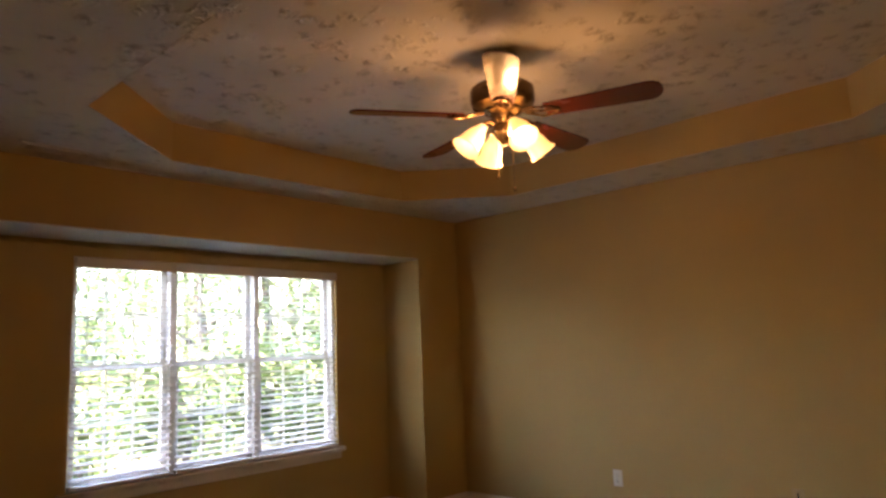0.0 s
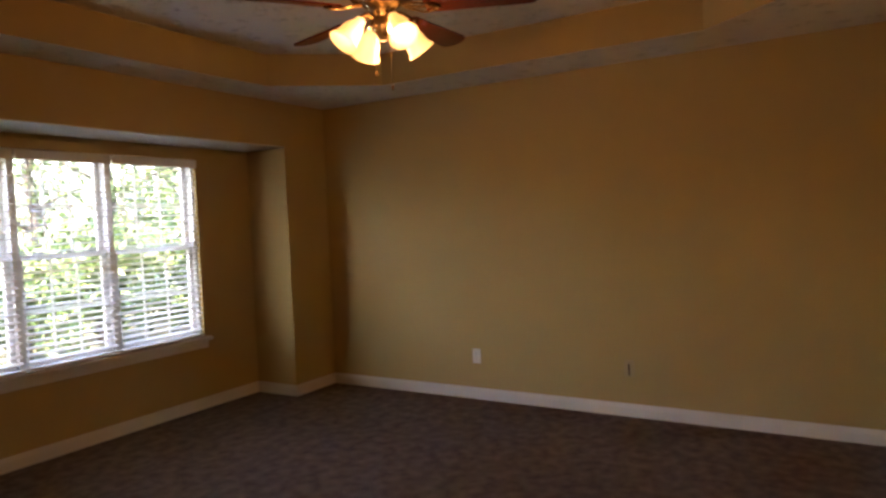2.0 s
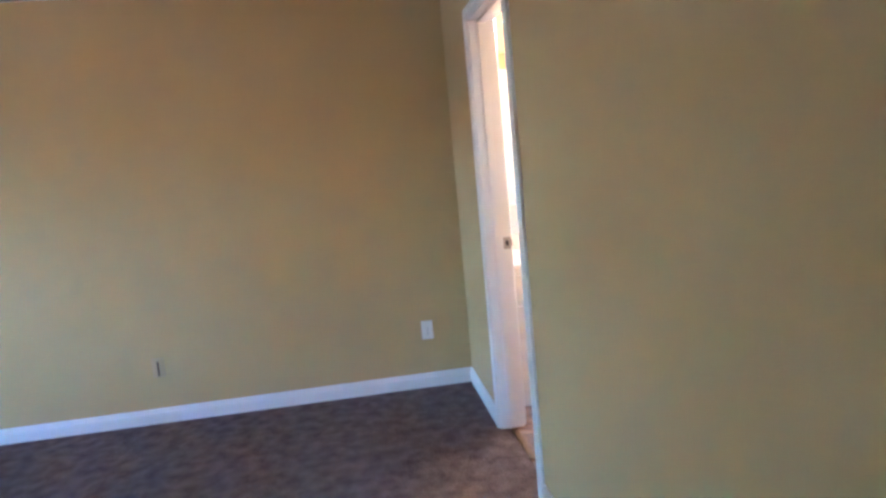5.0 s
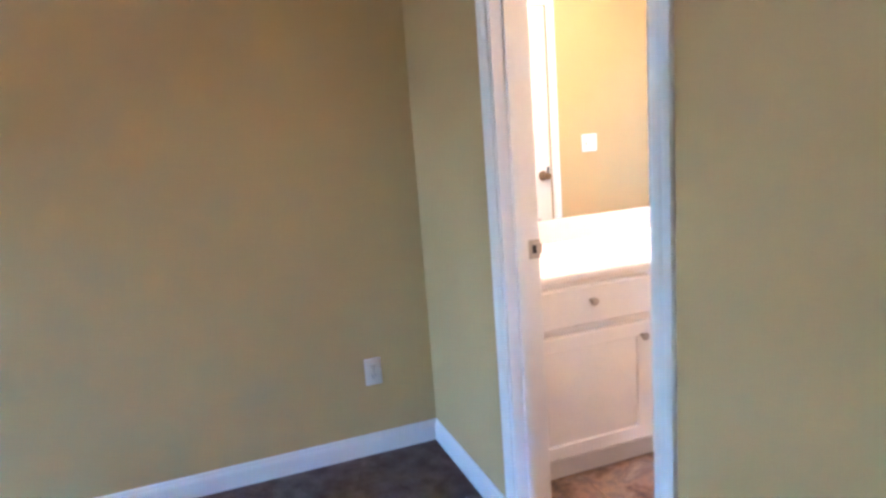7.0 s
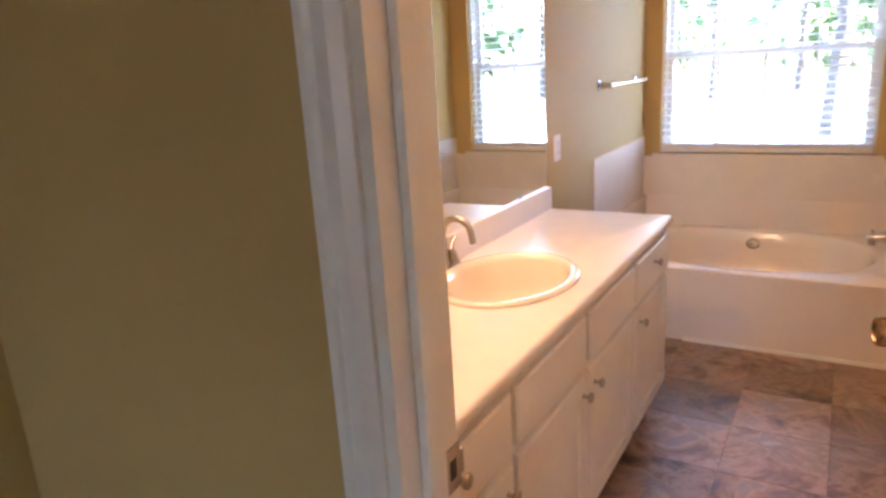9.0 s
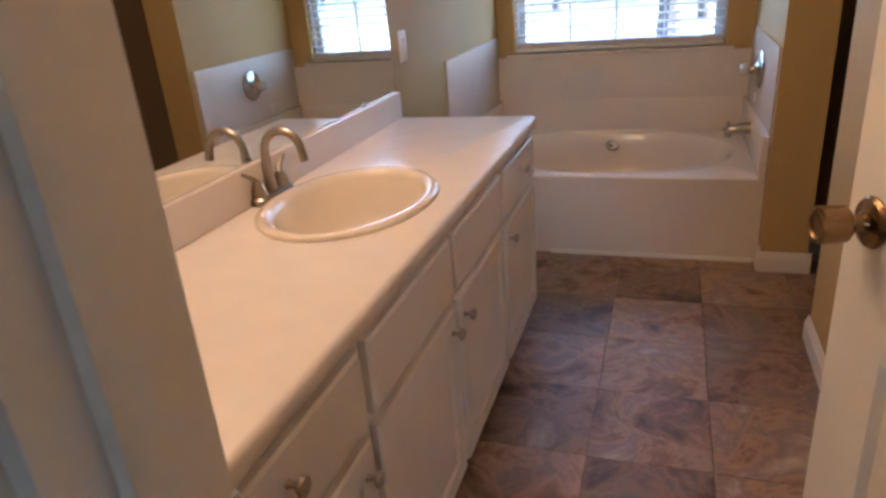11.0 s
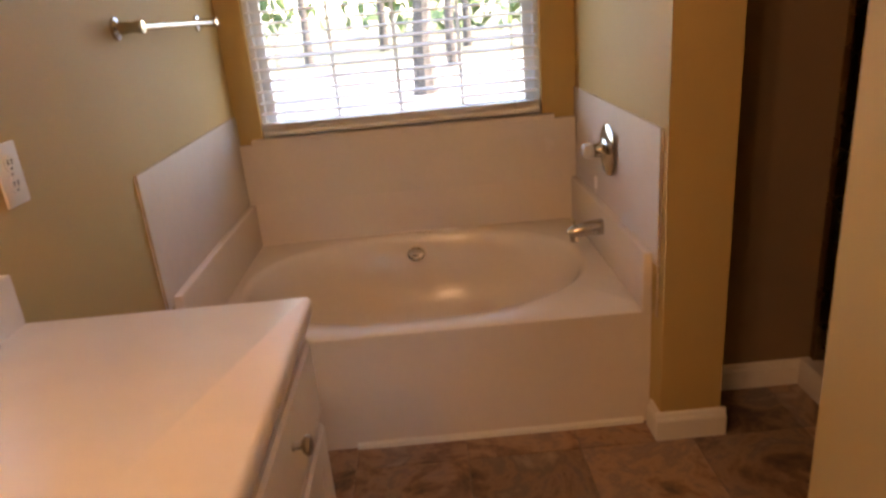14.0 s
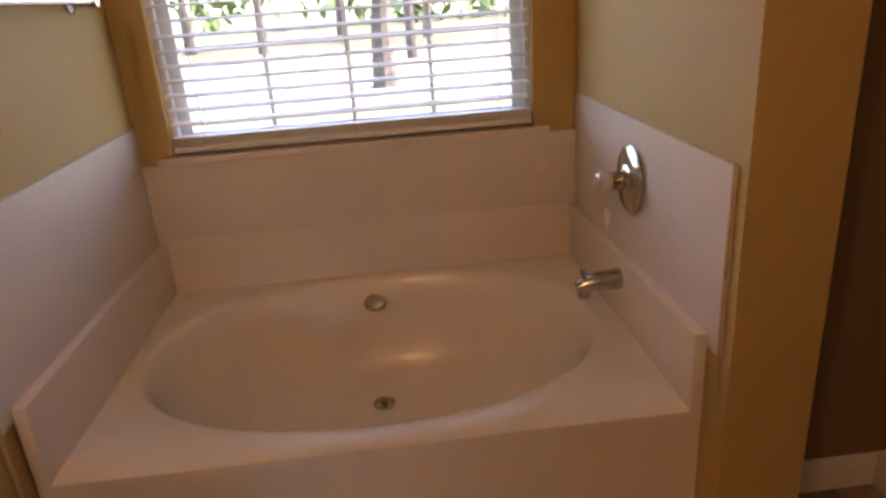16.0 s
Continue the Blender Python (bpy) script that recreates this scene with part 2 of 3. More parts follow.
def extrude_profile(bm, prof, p0, p1, out):
    """Moulding from p0 to p1: prof is (away from the wall along out, up along z or inward)."""
    p0, p1, out = Vector(p0), Vector(p1), Vector(out)
    along = (p1 - p0).normalized()
    up = Vector((0, 0, 1)) if abs(along.z) < .5 else out.cross(along).normalized()
    A = [bm.verts.new(p0 + out * d + up * h) for d, h in prof]
    B = [bm.verts.new(p1 + out * d + up * h) for d, h in prof]
    n = len(prof)
    for i in range(n):
        bm.faces.new((A[i], A[(i + 1) % n], B[(i + 1) % n], B[i]))
    bm.faces.new(A); bm.faces.new(B[::-1])


def make(name, bm, material, smooth=None):
    bmesh.ops.recalc_face_normals(bm, faces=bm.faces)
    me = bpy.data.meshes.new(name)
    bm.to_mesh(me); bm.free()
    me.materials.append(material)
    if smooth is not None:
        me.shade_smooth()
        me.set_sharp_from_angle(angle=radians(smooth))
    return me


def part(name, bm, material, parent, label="", smooth=35):
    ob = new(name, make(name, bm, material, smooth))
    ob.parent = parent
    if label:
        ob["label"] = label
    return ob


def same(name, mesh, parent, m=Matrix()):
    ob = new(name, mesh); ob.parent = parent; ob.matrix_basis = m
    return ob


def thing(name, label, category, at=(0, 0, 0), rz=0, group="", kind=""):
    ob = new(name)
    ob.empty_display_size = .05
    ob.matrix_basis = pose(*at, 0, 0, rz)
    return tagged(ob, label, category, group, kind)


def structure(name, bm, material, label, smooth=None):
    return tagged(new(name, make(name, bm, material, smooth)), label, name.split("_")[0], "", "structure")


def oval(cx, cy, rx, ry, z, angles, power=2.0):
    out = []
    for a in angles:
        c, s = math.cos(a), math.sin(a)
        out.append(Vector((cx + rx * math.copysign(abs(c) ** (2 / power), c), cy + ry * math.copysign(abs(s) ** (2 / power), s), z)))
    return out


def around(x0, x1, y0, y1, cx, cy, n=72):
    """Angles about (cx, cy), with the rectangle's corners among them, and the rectangle's points there."""
    an = sorted([i * math.tau / n for i in range(n)] + [math.atan2(y - cy, x - cx) % math.tau for x in (x0, x1) for y in (y0, y1)])
    pts = []
    for a in an:
        c, s = math.cos(a), math.sin(a)
        t = min(((x1 if c > 0 else x0) - cx) / c if abs(c) > 1e-9 else 9e9, ((y1 if s > 0 else y0) - cy) / s if abs(s) > 1e-9 else 9e9)
        pts.append((cx + c * t, cy + s * t))
    return an, pts


def loft(bm, rings, close_end=False):
    vs = [[bm.verts.new(p) for p in r] for r in rings]
    n = len(vs[0])
    for p, q in zip(vs, vs[1:]):
        for i in range(n):
            bm.faces.new((p[i], p[(i + 1) % n], q[(i + 1) % n], q[i]))
    if close_end:
        bm.faces.new(vs[-1])


# ---------------------------------------------------------------- the shell
H, TRAY = 2.44, 2.67
NY, AY, WX, BX, BY = 4.515, 4.955, -5.0, -.085, -3.84
structure("floor", boxes(((WX - .1, -.06, -.12), (.0, AY, 0))), CARPET, "dark brown cut-pile carpet over the bedroom floor")
structure("wall_east", boxes(((0, -.12, 0), (.12, AY + .15, TRAY + .1))), PAINT, "plain yellow painted bedroom wall")
structure("wall_west", boxes(((WX - .12, -.12, 0), (WX, AY + .15, TRAY + .1))), PAINT, "plain yellow painted wall")
structure("wall_north", boxes(((-.50, NY, 0), (0, AY + .15, H)), ((-3.69, NY, 2.078), (-.50, AY, H)), ((WX, NY, 0), (-3.69, AY + .15, H))), PAINT, "yellow painted wall with a wide window recess")
structure("wall_recess", boxes(((-3.69, AY, 0), (-3.05, AY + .15, 2.078)), ((-1.045, AY, 0), (-.50, AY + .15, 2.078)), ((-3.05, AY, 0), (-1.045, AY + .15, .572)), ((-3.05, AY, 1.978), (-1.045, AY + .15, 2.078)), ((-3.69, AY + .001, 2.078), (-.5, AY + .15, H))), PAINT, "yellow painted back wall of the window recess")
structure("soffit", boxes(((-3.69, NY + .001, 2.072), (-.5, AY, 2.0775))), FLAT_CEIL, "white textured underside of the window recess")
structure("wall_south", boxes(((-.781, -.12, 0), (0, 0, H)), ((WX, -.12, 0), (-1.521, 0, H)), ((-1.521, -.12, 2.05), (-.781, 0, H))), PAINT, "yellow painted wall with the bathroom doorway")
# ceiling ring with an eight-sided tray
OCT = [(-.50, 3.50), (-1.04, 4.13), (-2.82, 4.15), (-3.48, 3.55), (-3.48, 1.24), (-2.82, .62), (-1.04, .62), (-.50, 1.24)]
bm = bmesh.new()
outer = [(0, 3.50), (0, NY), (-1.04, NY), (-2.82, NY), (WX, NY), (WX, 3.55), (WX, 1.24), (WX, 0), (-2.82, 0), (-1.04, 0), (0, 0), (0, 1.24)]
hole = [OCT[0], OCT[0], OCT[1], OCT[2], OCT[2], OCT[3], OCT[4], OCT[4], OCT[5], OCT[6], OCT[6], OCT[7]]
for i in range(12):
    j = (i + 1) % 12
    q = []
    for p in (outer[i], outer[j], hole[j], hole[i]):
        if p not in q:
            q.append(p)
    if i in (0,):
        q = [OCT[0], outer[0], outer[1], outer[2], OCT[1]]
    if i == 1:
        continue
    if i == 3:
        q = [OCT[2], outer[3], outer[4], outer[5], OCT[3]]
    if i == 4:
        continue
    if i == 6:
        q = [OCT[4], outer[6], outer[7], outer[8], OCT[5]]
    if i == 7:
        continue
    if i == 9:
        q = [OCT[6], outer[9], outer[10], outer[11], OCT[7]]
    if i == 10:
        continue
    bm.faces.new([bm.verts.new((*p, H)) for p in q])
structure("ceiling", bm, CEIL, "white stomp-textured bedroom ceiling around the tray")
bm = bmesh.new()
bm.faces.new([bm.verts.new((*p, TRAY)) for p in OCT])
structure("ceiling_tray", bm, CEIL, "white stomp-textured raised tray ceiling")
bm = bmesh.new()
for i in range(8):
    p, q = OCT[i], OCT[(i + 1) % 8]
    bm.faces.new([bm.verts.new(v) for v in ((*p, H - .001), (*q, H - .001), (*q, TRAY), (*p, TRAY))])
structure("wall_tray", bm, PAINT, "yellow painted upright sides of the tray ceiling")
# slab added out of view to close the rooms against sun and sky
structure("roof", boxes(((WX - .3, BY - .4, 2.80), (.5, AY + .4, 2.95))), ROOFM, "unseen flat slab over the rooms that keeps the sun out")

# bathroom shell
RX = -1.576
structure("floor_bathroom", boxes(((-3.1, BY - .1, -.12), (.1, -.06, -.006))), GROUT, "brown backing under the bathroom tiles")
structure("wall_mirror", boxes(((BX, BY - .15, 0), (.10, -.12, H))), PAINT, "yellow painted bathroom wall behind the vanity")
structure("wall_window", boxes(((-.185, BY - .15, 0), (BX, BY, H)), ((-3.1, BY - .15, 0), (-1.335, BY, H)), ((-1.335, BY - .15, 0), (-.185, BY, .838)), ((-1.335, BY - .15, 1.99), (-.185, BY, H))), PAINT, "yellow painted wall above the bathtub with a window")
structure("wall_closet", boxes(((RX - .11, -1.405, 2.05), (RX, -.79, H)), ((RX - .11, -2.19, 0), (RX, -1.405, H)), ((RX - .11, -.79, 0), (RX, -.12, H))), PAINT, "yellow painted bathroom wall with a closet door")
structure("wall_closet_back", boxes(((RX - .75, -1.45, 0), (RX - .70, -.12, H))), PAINT, "plain wall behind the closet door")
structure("wall_stub", boxes(((-1.655, BY, 0), (-1.474, -2.775, H))), PAINT, "yellow painted end wall of the bathtub niche")
structure("wall_shower_side", boxes(((-3.1, -3.13, 0), (-1.655, -3.005, H))), BROWN, "dark brown side wall of the shower room")
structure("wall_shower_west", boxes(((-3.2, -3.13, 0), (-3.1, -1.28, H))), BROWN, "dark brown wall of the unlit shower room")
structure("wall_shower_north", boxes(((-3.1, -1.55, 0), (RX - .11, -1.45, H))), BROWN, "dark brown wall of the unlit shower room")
structure("ceiling_bathroom", boxes(((-3.1, BY, H), (BX, -.12, H + .05))), FLAT_CEIL, "white bathroom ceiling")

# mouldings
BASE = [(0, 0), (.015, 0), (.015, .062), (.012, .070), (.009, .074), (.007, .084), (.003, .09), (0, .09)]


def baseboard(p0, p1, out):
    bm = bmesh.new()
    extrude_profile(bm, BASE, p0, p1, out)
    return tagged(structure("baseboard", bm, TRIM, "white painted moulded baseboard"), category="baseboard")


for p0, p1, out in (((0, .0, 0), (0, NY, 0), (-1, 0, 0)), ((-.50, NY, 0), (0, NY, 0), (0, -1, 0)), ((-.50, NY - .015, 0), (-.50, AY, 0), (-1, 0, 0)), ((-3.69, AY, 0), (-.50, AY, 0), (0, -1, 0)),
                    ((-.724, 0, 0), (0, 0, 0), (0, 1, 0)), ((WX, 0, 0), (-1.579, 0, 0), (0, 1, 0)), ((RX, -2.205, 0), (RX, -1.464, 0), (1, 0, 0)), ((RX - .11, -2.19, 0), (RX, -2.19, 0), (0, -1, 0)),
                    ((-1.670, -2.775, 0), (-1.459, -2.775, 0), (0, 1, 0)), ((-1.474, -2.85, 0), (-1.474, -2.775, 0), (1, 0, 0)), ((-1.655, -3.0, 0), (-1.655, -2.775, 0), (-1, 0, 0)), ((-3.0, -3.005, 0), (-1.655, -3.005, 0), (0, 1, 0)),
                    ((BX, -2.85, 0), (BX, -2.2, 0), (-1, 0, 0))):
    baseboard(p0, p1, out)
CAS = [(0, 0), (0, .058), (.010, .058), (.012, .050), (.014, .044), (.011, .038), (.017, .030), (.017, .014), (.012, .006), (.009, 0)]


def casing(name, y, side, x0, x1, top, axis="y", parent=None):
    """Moulded door casing round an opening from x0 to x1 on the face y; side is the way that the face looks."""
    bm = bmesh.new()
    f = (lambda u, v, z: (u, v, z)) if axis == "y" else (lambda u, v, z: (v, u, z))
    o = f(0, side, 0)
    for u, s in ((x0, -1), (x1, 1)):
        a, b, out = Vector(f(u, y, 0)), Vector(f(u, y, top)), Vector(o)
        inward = Vector(f(s, 0, 0))
        A = [bm.verts.new(a + out * d + inward * h) for d, h in CAS]
        B = [bm.verts.new(b + out * d + inward * h + Vector((0, 0, h))) for d, h in CAS]
        for i in range(len(CAS)):
            j = (i + 1) % len(CAS)
            bm.faces.new((A[i], A[j], B[j], B[i]))
    A = [bm.verts.new(Vector(f(x0, y, top)) + Vector(o) * d + Vector(f(-h, 0, 0)) + Vector((0, 0, h))) for d, h in CAS]
    B = [bm.verts.new(Vector(f(x1, y, top)) + Vector(o) * d + Vector(f(h, 0, 0)) + Vector((0, 0, h))) for d, h in CAS]
    for i in range(len(CAS)):
        j = (i + 1) % len(CAS)
        bm.faces.new((A[i], A[j], B[j], B[i]))
    return tagged(structure(name, bm, TRIM, "white painted moulded door casing", 25), category="door casing")


casing("trim_bedroom_side", 0, 1, -1.519, -.783, 2.036)
casing("trim_bathroom_side", -.12, -1, -1.519, -.783, 2.036)
jamb = thing("door_frame", "white painted wooden door frame of the bathroom doorway", "door frame", kind="structure")
for n_, a, b in (("side_jamb", (-.799, -.121, 0), (-.7805, .001, 2.05)), ("side_jamb", (-1.5215, -.121, 0), (-1.503, .001, 2.05)), ("head_jamb", (-1.503, -.121, 2.03), (-.799, .001, 2.05)),
                 ("door_stop", (-.811, -.075, 0), (-.799, -.038, 2.03)), ("door_stop", (-1.503, -.075, 0), (-1.491, -.038, 2.03)), ("door_stop", (-1.491, -.075, 2.018), (-.811, -.038, 2.03))):
    part(n_, boxes((a, b), bevel=.0015), TRIM, jamb)
strike = part("strike_plate", boxes(((-.8015, -.122, .928), (-.7988, -.085, .988)), ((-.8015, -.130, .941), (-.7988, -.120, .975)), bevel=.0008), NICKEL, jamb, "tarnished nickel strike plate")
part("latch_hole", boxes(((-.8022, -.110, .945), (-.8010, -.096, .971))), DARK, strike)
structure("threshold", boxes(((-1.503, -.075, -.004), (-.799, -.045, .006)), bevel=.002), BRASS, "thin metal strip between carpet and vinyl")


# ---------------------------------------------------------------- doors
def knob_mesh(bm, m):
    """Door knob on a rosette, along z of m."""
    lathe(bm, [(0, 0), (.032, 0), (.034, .004), (.030, .009), (.014, .012), (.011, .018), (.011, .028), (.018, .031), (.0235, .036), (.025, .062), (.024, .068), (.019, .070), (.017, .067), (0, .067)], 28, m)


def panel_door(name, label, width, height, at, rz, knob_side_z=.93, lever=False):
    """Six-panel moulded door; x along the leaf from the hinge, the leaf 35 mm thick about y = 0."""
    d = thing(name, label, "door", at, rz, kind="structure")
    st, T = .105 * width / .6, .0175
    cols = [(st, width / 2 - st * .42), (width / 2 + st * .42, width - st)]
    rows = [(.20, .80), (.97, 1.60), (1.72, height - .11)]
    bm = boxes(((0, -T, 0), (st, T, height)), ((width - st, -T, 0), (width, T, height)), ((cols[0][1], -T, 0), (cols[1][0], T, height)))
    zs = [0, *[z for r in rows for z in r], height]
    for i in range(0, len(zs), 2):
        for c in cols:
            add_box(bm, (c[0], -T, zs[i]), (c[1], T, zs[i + 1]))
    part("leaf", bm, DOORP, d, "white painted door leaf")
    for x0, x1 in cols:
        for z0, z1 in rows:
            bm = bmesh.new()
            for s in (-1, 1):
                def ring(i, dy):
                    return [Vector((x0 + i, s * dy, z0 + i)), Vector((x1 - i, s * dy, z0 + i)), Vector((x1 - i, s * dy, z1 - i)), Vector((x0 + i, s * dy, z1 - i))]
                loft(bm, [ring(0, T), ring(.012, T - .010), ring(.020, T - .010), ring(.045, T - .002), ring(.05, T - .002)], True)
            part("panel", bm, DOORP, d)
    for s in (1, -1):
        bm = bmesh.new()
        knob_mesh(bm, pose(width - .06, s * T, knob_side_z, -90 * s, 0, 0))
        part("door_knob", bm, BRASS, d, "worn antique brass door knob")
    for z in (.2, 1.0, 1.8):
        bm = bmesh.new()
        lathe(bm, [(0, 0), (.006, 0), (.006, .08), (0, .08)], 10, pose(-.004, -T - .003, z))
        part("hinge", bm, BRASS, d)
    return d


panel_door("door_1", "open white six-panel bathroom door swung into the room", .70, 2.02, (-1.500, -.118, .012), -75, .965)
closet = panel_door("door_2", "closed white six-panel closet door beside the vanity", .60, 2.02, (RX - .020, -.797, .012), -90)
casing("trim_closet_door", RX, 1, -1.405, -.79, 2.036, "x")
part("privacy_latch", boxes(((.572, .0, .950), (.582, .034, .985)), bevel=.003), DARK, closet, "dark metal latch")


# ---------------------------------------------------------------- wall plates
def plate(name, label, category, at, rz, kindof, w=.07, h=.115, material=None):
    """Cover plate on a wall; its face looks along local +y."""
    d = thing(name, label, category, at, rz)
    bm = boxes(((-w / 2, 0, -h / 2), (w / 2, .006, h / 2)), bevel=.0028)
    part("cover", bm, material or PLAST, d)
    if kindof == "outlet":
        for z in (-.02, .02):
            bm = bmesh.new(); lathe(bm, [(0, .006), (.0165, .006), (.016, .0085), (0, .0085)], 20, pose(0, 0, z, -90, 0, 0))
            s = part("socket", bm, PLAST, d)
            part("slots", boxes(((-.007, .0083, z - .002), (-.005, .0095, z + .008)), ((.005, .0083, z - .002), (.007, .0095, z + .008)), ((-.002, .0083, z - .011), (.002, .0095, z - .007))), DARK, s)
    elif kindof == "switch":
        for x in ((-.023, .023) if w > .1 else (0,)):
            part("toggle", boxes(((x - .005, .005, -.012), (x + .005, .017, .006)), bevel=.002), PLAST, d)
    else:
        bm = bmesh.new(); lathe(bm, [(0, .006), (.006, .006), (.006, .016), (.004, .016), (0, .014)], 12, pose(0, 0, 0, -90, 0, 0))
        part("cable_socket", bm, BRASS, d)
    if kindof == "cable":
        part("cable_end", boxes(((-.004, .005, -.05), (.005, .013, .035)), bevel=.002), DARK, d, "short dark cable end")
    for z in ((-.044, .044) if kindof != "outlet" else (0,)):
        bm = bmesh.new(); lathe(bm, [(.003, .0058), (.003, .0075), (0, .0078)], 8, pose(0, 0, z, -90, 0, 0))
        part("screw", bm, NICKEL, d)
    return d


plate("wall_outlet", "white plastic double outlet low on the yellow wall", "outlet", (0, 3.06, .342), 90, "outlet")
plate("wall_outlet", "white plastic double outlet near the room corner", "outlet", (0, .26, .362), 90, "outlet")
plate("cable_plate", "wall-coloured cable socket plate low on the yellow wall", "wall plate", (0, 1.86, .338), 90, "cable", .07, .115, ALMOND)
plate("wall_outlet", "white plastic outlet above the vanity backsplash", "outlet", (BX, -2.31, 1.062), 90, "outlet")
plate("light_switch", "white double light switch beside the closet door", "light switch", (RX, -1.70, 1.132), -90, "switch", .118, .118)


# ---------------------------------------------------------------- windows and blinds
def sash(bm, x0, x1, z0, z1, y, w=.038, d=.03):
    add_box(bm, (x0, y, z0), (x0 + w, y + d, z1), .003); add_box(bm, (x1 - w, y, z0), (x1, y + d, z1), .003)
    add_box(bm, (x0 + w, y, z0), (x1 - w, y + d, z0 + w), .003); add_box(bm, (x0 + w, y, z1 - w), (x1 - w, y + d, z1), .003)


def window(name, label, units, z0, z1, zm, y, s, cols=3):
    """Row of single-hung units; s = +1 where outside lies along +y."""
    wn = thing(name, label, "window", kind="structure")
    for x0, x1 in units:
        part("window_frame", boxes(((x0, y, z0), (x0 + .02, y + s * .10, z1)), ((x1 - .02, y, z0), (x1, y + s * .10, z1)), ((x0 + .02, y, z0), (x1 - .02, y + s * .10, z0 + .02)), ((x0 + .02, y, z1 - .02), (x1 - .02, y + s * .10, z1))), VINYL, wn)
        for a, b, off in ((z0 + .02, zm + .02, .03), (zm - .02, z1 - .02, .065)):
            bm = bmesh.new()
            yy = y + s * off if s > 0 else y - off - .03
            sash(bm, x0 + .02, x1 - .02, a, b, yy)
            sh = part("sash", bm, VINYL, wn)
            bm = bmesh.new()
            for i in range(1, cols):
                xx = x0 + .058 + (x1 - x0 - .116) * i / cols
                add_box(bm, (xx - .007, yy + .010, a + .03), (xx + .007, yy + .018, b - .03))
            add_box(bm, (x0 + .05, yy + .0105, (a + b) / 2 - .007), (x1 - .05, yy + .0175, (a + b) / 2 + .007))
            part("muntin", bm, VINYL, sh)
            pn = part("pane", boxes(((x0 + .05, yy + .0125, a + .03), (x1 - .05, yy + .0155, b - .03))), PANE, sh)
            pn.visible_shadow = False
    return wn


def slat_mesh(width):
    bm = bmesh.new()
    n = 4
    top = [[bm.verts.new((x, (i / n - .5) * .050, .0025 * (1 - (2 * i / n - 1) ** 2) + .0014)) for i in range(n + 1)] for x in (-width / 2, width / 2)]
    bot = [[bm.verts.new((x, (i / n - .5) * .050, .0025 * (1 - (2 * i / n - 1) ** 2) - .0014)) for i in range(n + 1)] for x in (-width / 2, width / 2)]
    for i in range(n):
        bm.faces.new((top[0][i], top[0][i + 1], top[1][i + 1], top[1][i])); bm.faces.new((bot[0][i], bot[1][i], bot[1][i + 1], bot[0][i + 1]))
    for e in (0, n):
        bm.faces.new((top[0][e], top[1][e], bot[1][e], bot[0][e]))
    return make("slat", bm, SLAT)


def blind(label, x0, x1, z0, z1, y, s, tilt, pitch=.043, rail=.02, stack=0):
    d = thing("window_blind", label, "window blind", ((x0 + x1) / 2, y, z0), 0, group="window blinds")
    w, h = x1 - x0, z1 - z0
    part("headrail", boxes(((-w / 2, -.022, h - .045), (w / 2, .022, h)), bevel=.002), SLAT, d)
    part("valance", boxes(((-w / 2 - .004, -s * .032, h - .062), (w / 2 + .004, -s * .025, h + .002)), bevel=.002), SLAT, d)
    part("bottom_rail", boxes(((-w / 2, -.025, 0), (w / 2, .025, rail)), bevel=.003), SLAT, d)
    me = slat_mesh(w - .006)
    for i in range(stack):
        same("slat", me, d, pose(0, 0, rail + .003 + .0052 * i))
    z = rail + .0052 * stack + pitch * .9
    while z < h - .065:
        same("slat", me, d, pose(random.uniform(-.001, .001), 0, z, tilt + random.uniform(-1.5, 1.5), 0, random.uniform(-.1, .1)))
        z += pitch
    k = 3 if w > 1 else 2
    for i in range(k):
        x = -w / 2 + .10 + (w - .20) * i / (k - 1)
        bm = bmesh.new()
        for yy in (-.026, .026):
            tube(bm, [(x, yy, rail * .5), (x, yy, h - .04)], .0012, 5)
        part("ladder_cord", bm, CORD, d)
    bm = bmesh.new(); tube(bm, [(-w / 2 + .06, -s * .04, h - .06), (-w / 2 + .065, -s * .04, h - .62)], .004, 6)
    part("tilt_wand", bm, VINYL, d)
    return d


UNITS = [(-3.05, -2.405), (-2.405, -1.765), (-1.765, -1.045)]
window("window_1", "white vinyl triple single-hung window in the bedroom recess", UNITS, .572, 1.978, 1.29, AY + .03, 1)
for x0, x1 in UNITS:
    blind("white two-inch slat blind with open slats over a bedroom window", x0 + .012, x1 - .012, .58, 1.968, AY + .002, 1, 10)
structure("sill_bedroom", boxes(((-3.10, AY - .045, .545), (-.995, AY + .03, .572)), bevel=.004), TRIM, "white painted window stool")
structure("apron_bedroom", boxes(((-3.07, AY - .014, .485), (-1.02, AY, .552)), bevel=.003), TRIM, "white painted apron under the window stool")
window("window_2", "white vinyl single-hung window over the bathtub", [(-1.335, -.185)], .838, 1.99, 1.42, BY - .03, -1, 4)
blind("white two-inch slat blind lowered over the bathroom window", -1.323, -.197, .850, 1.985, BY - .004, -1, -6, .043, .02, 5)
structure("sill_bathroom", boxes(((-1.378, BY, .818), (-.145, BY + .040, .838)), ((-1.335, BY - .03, .831), (-.185, BY, .8385)), bevel=.002), SURR, "narrow pale window ledge above the tub surround")

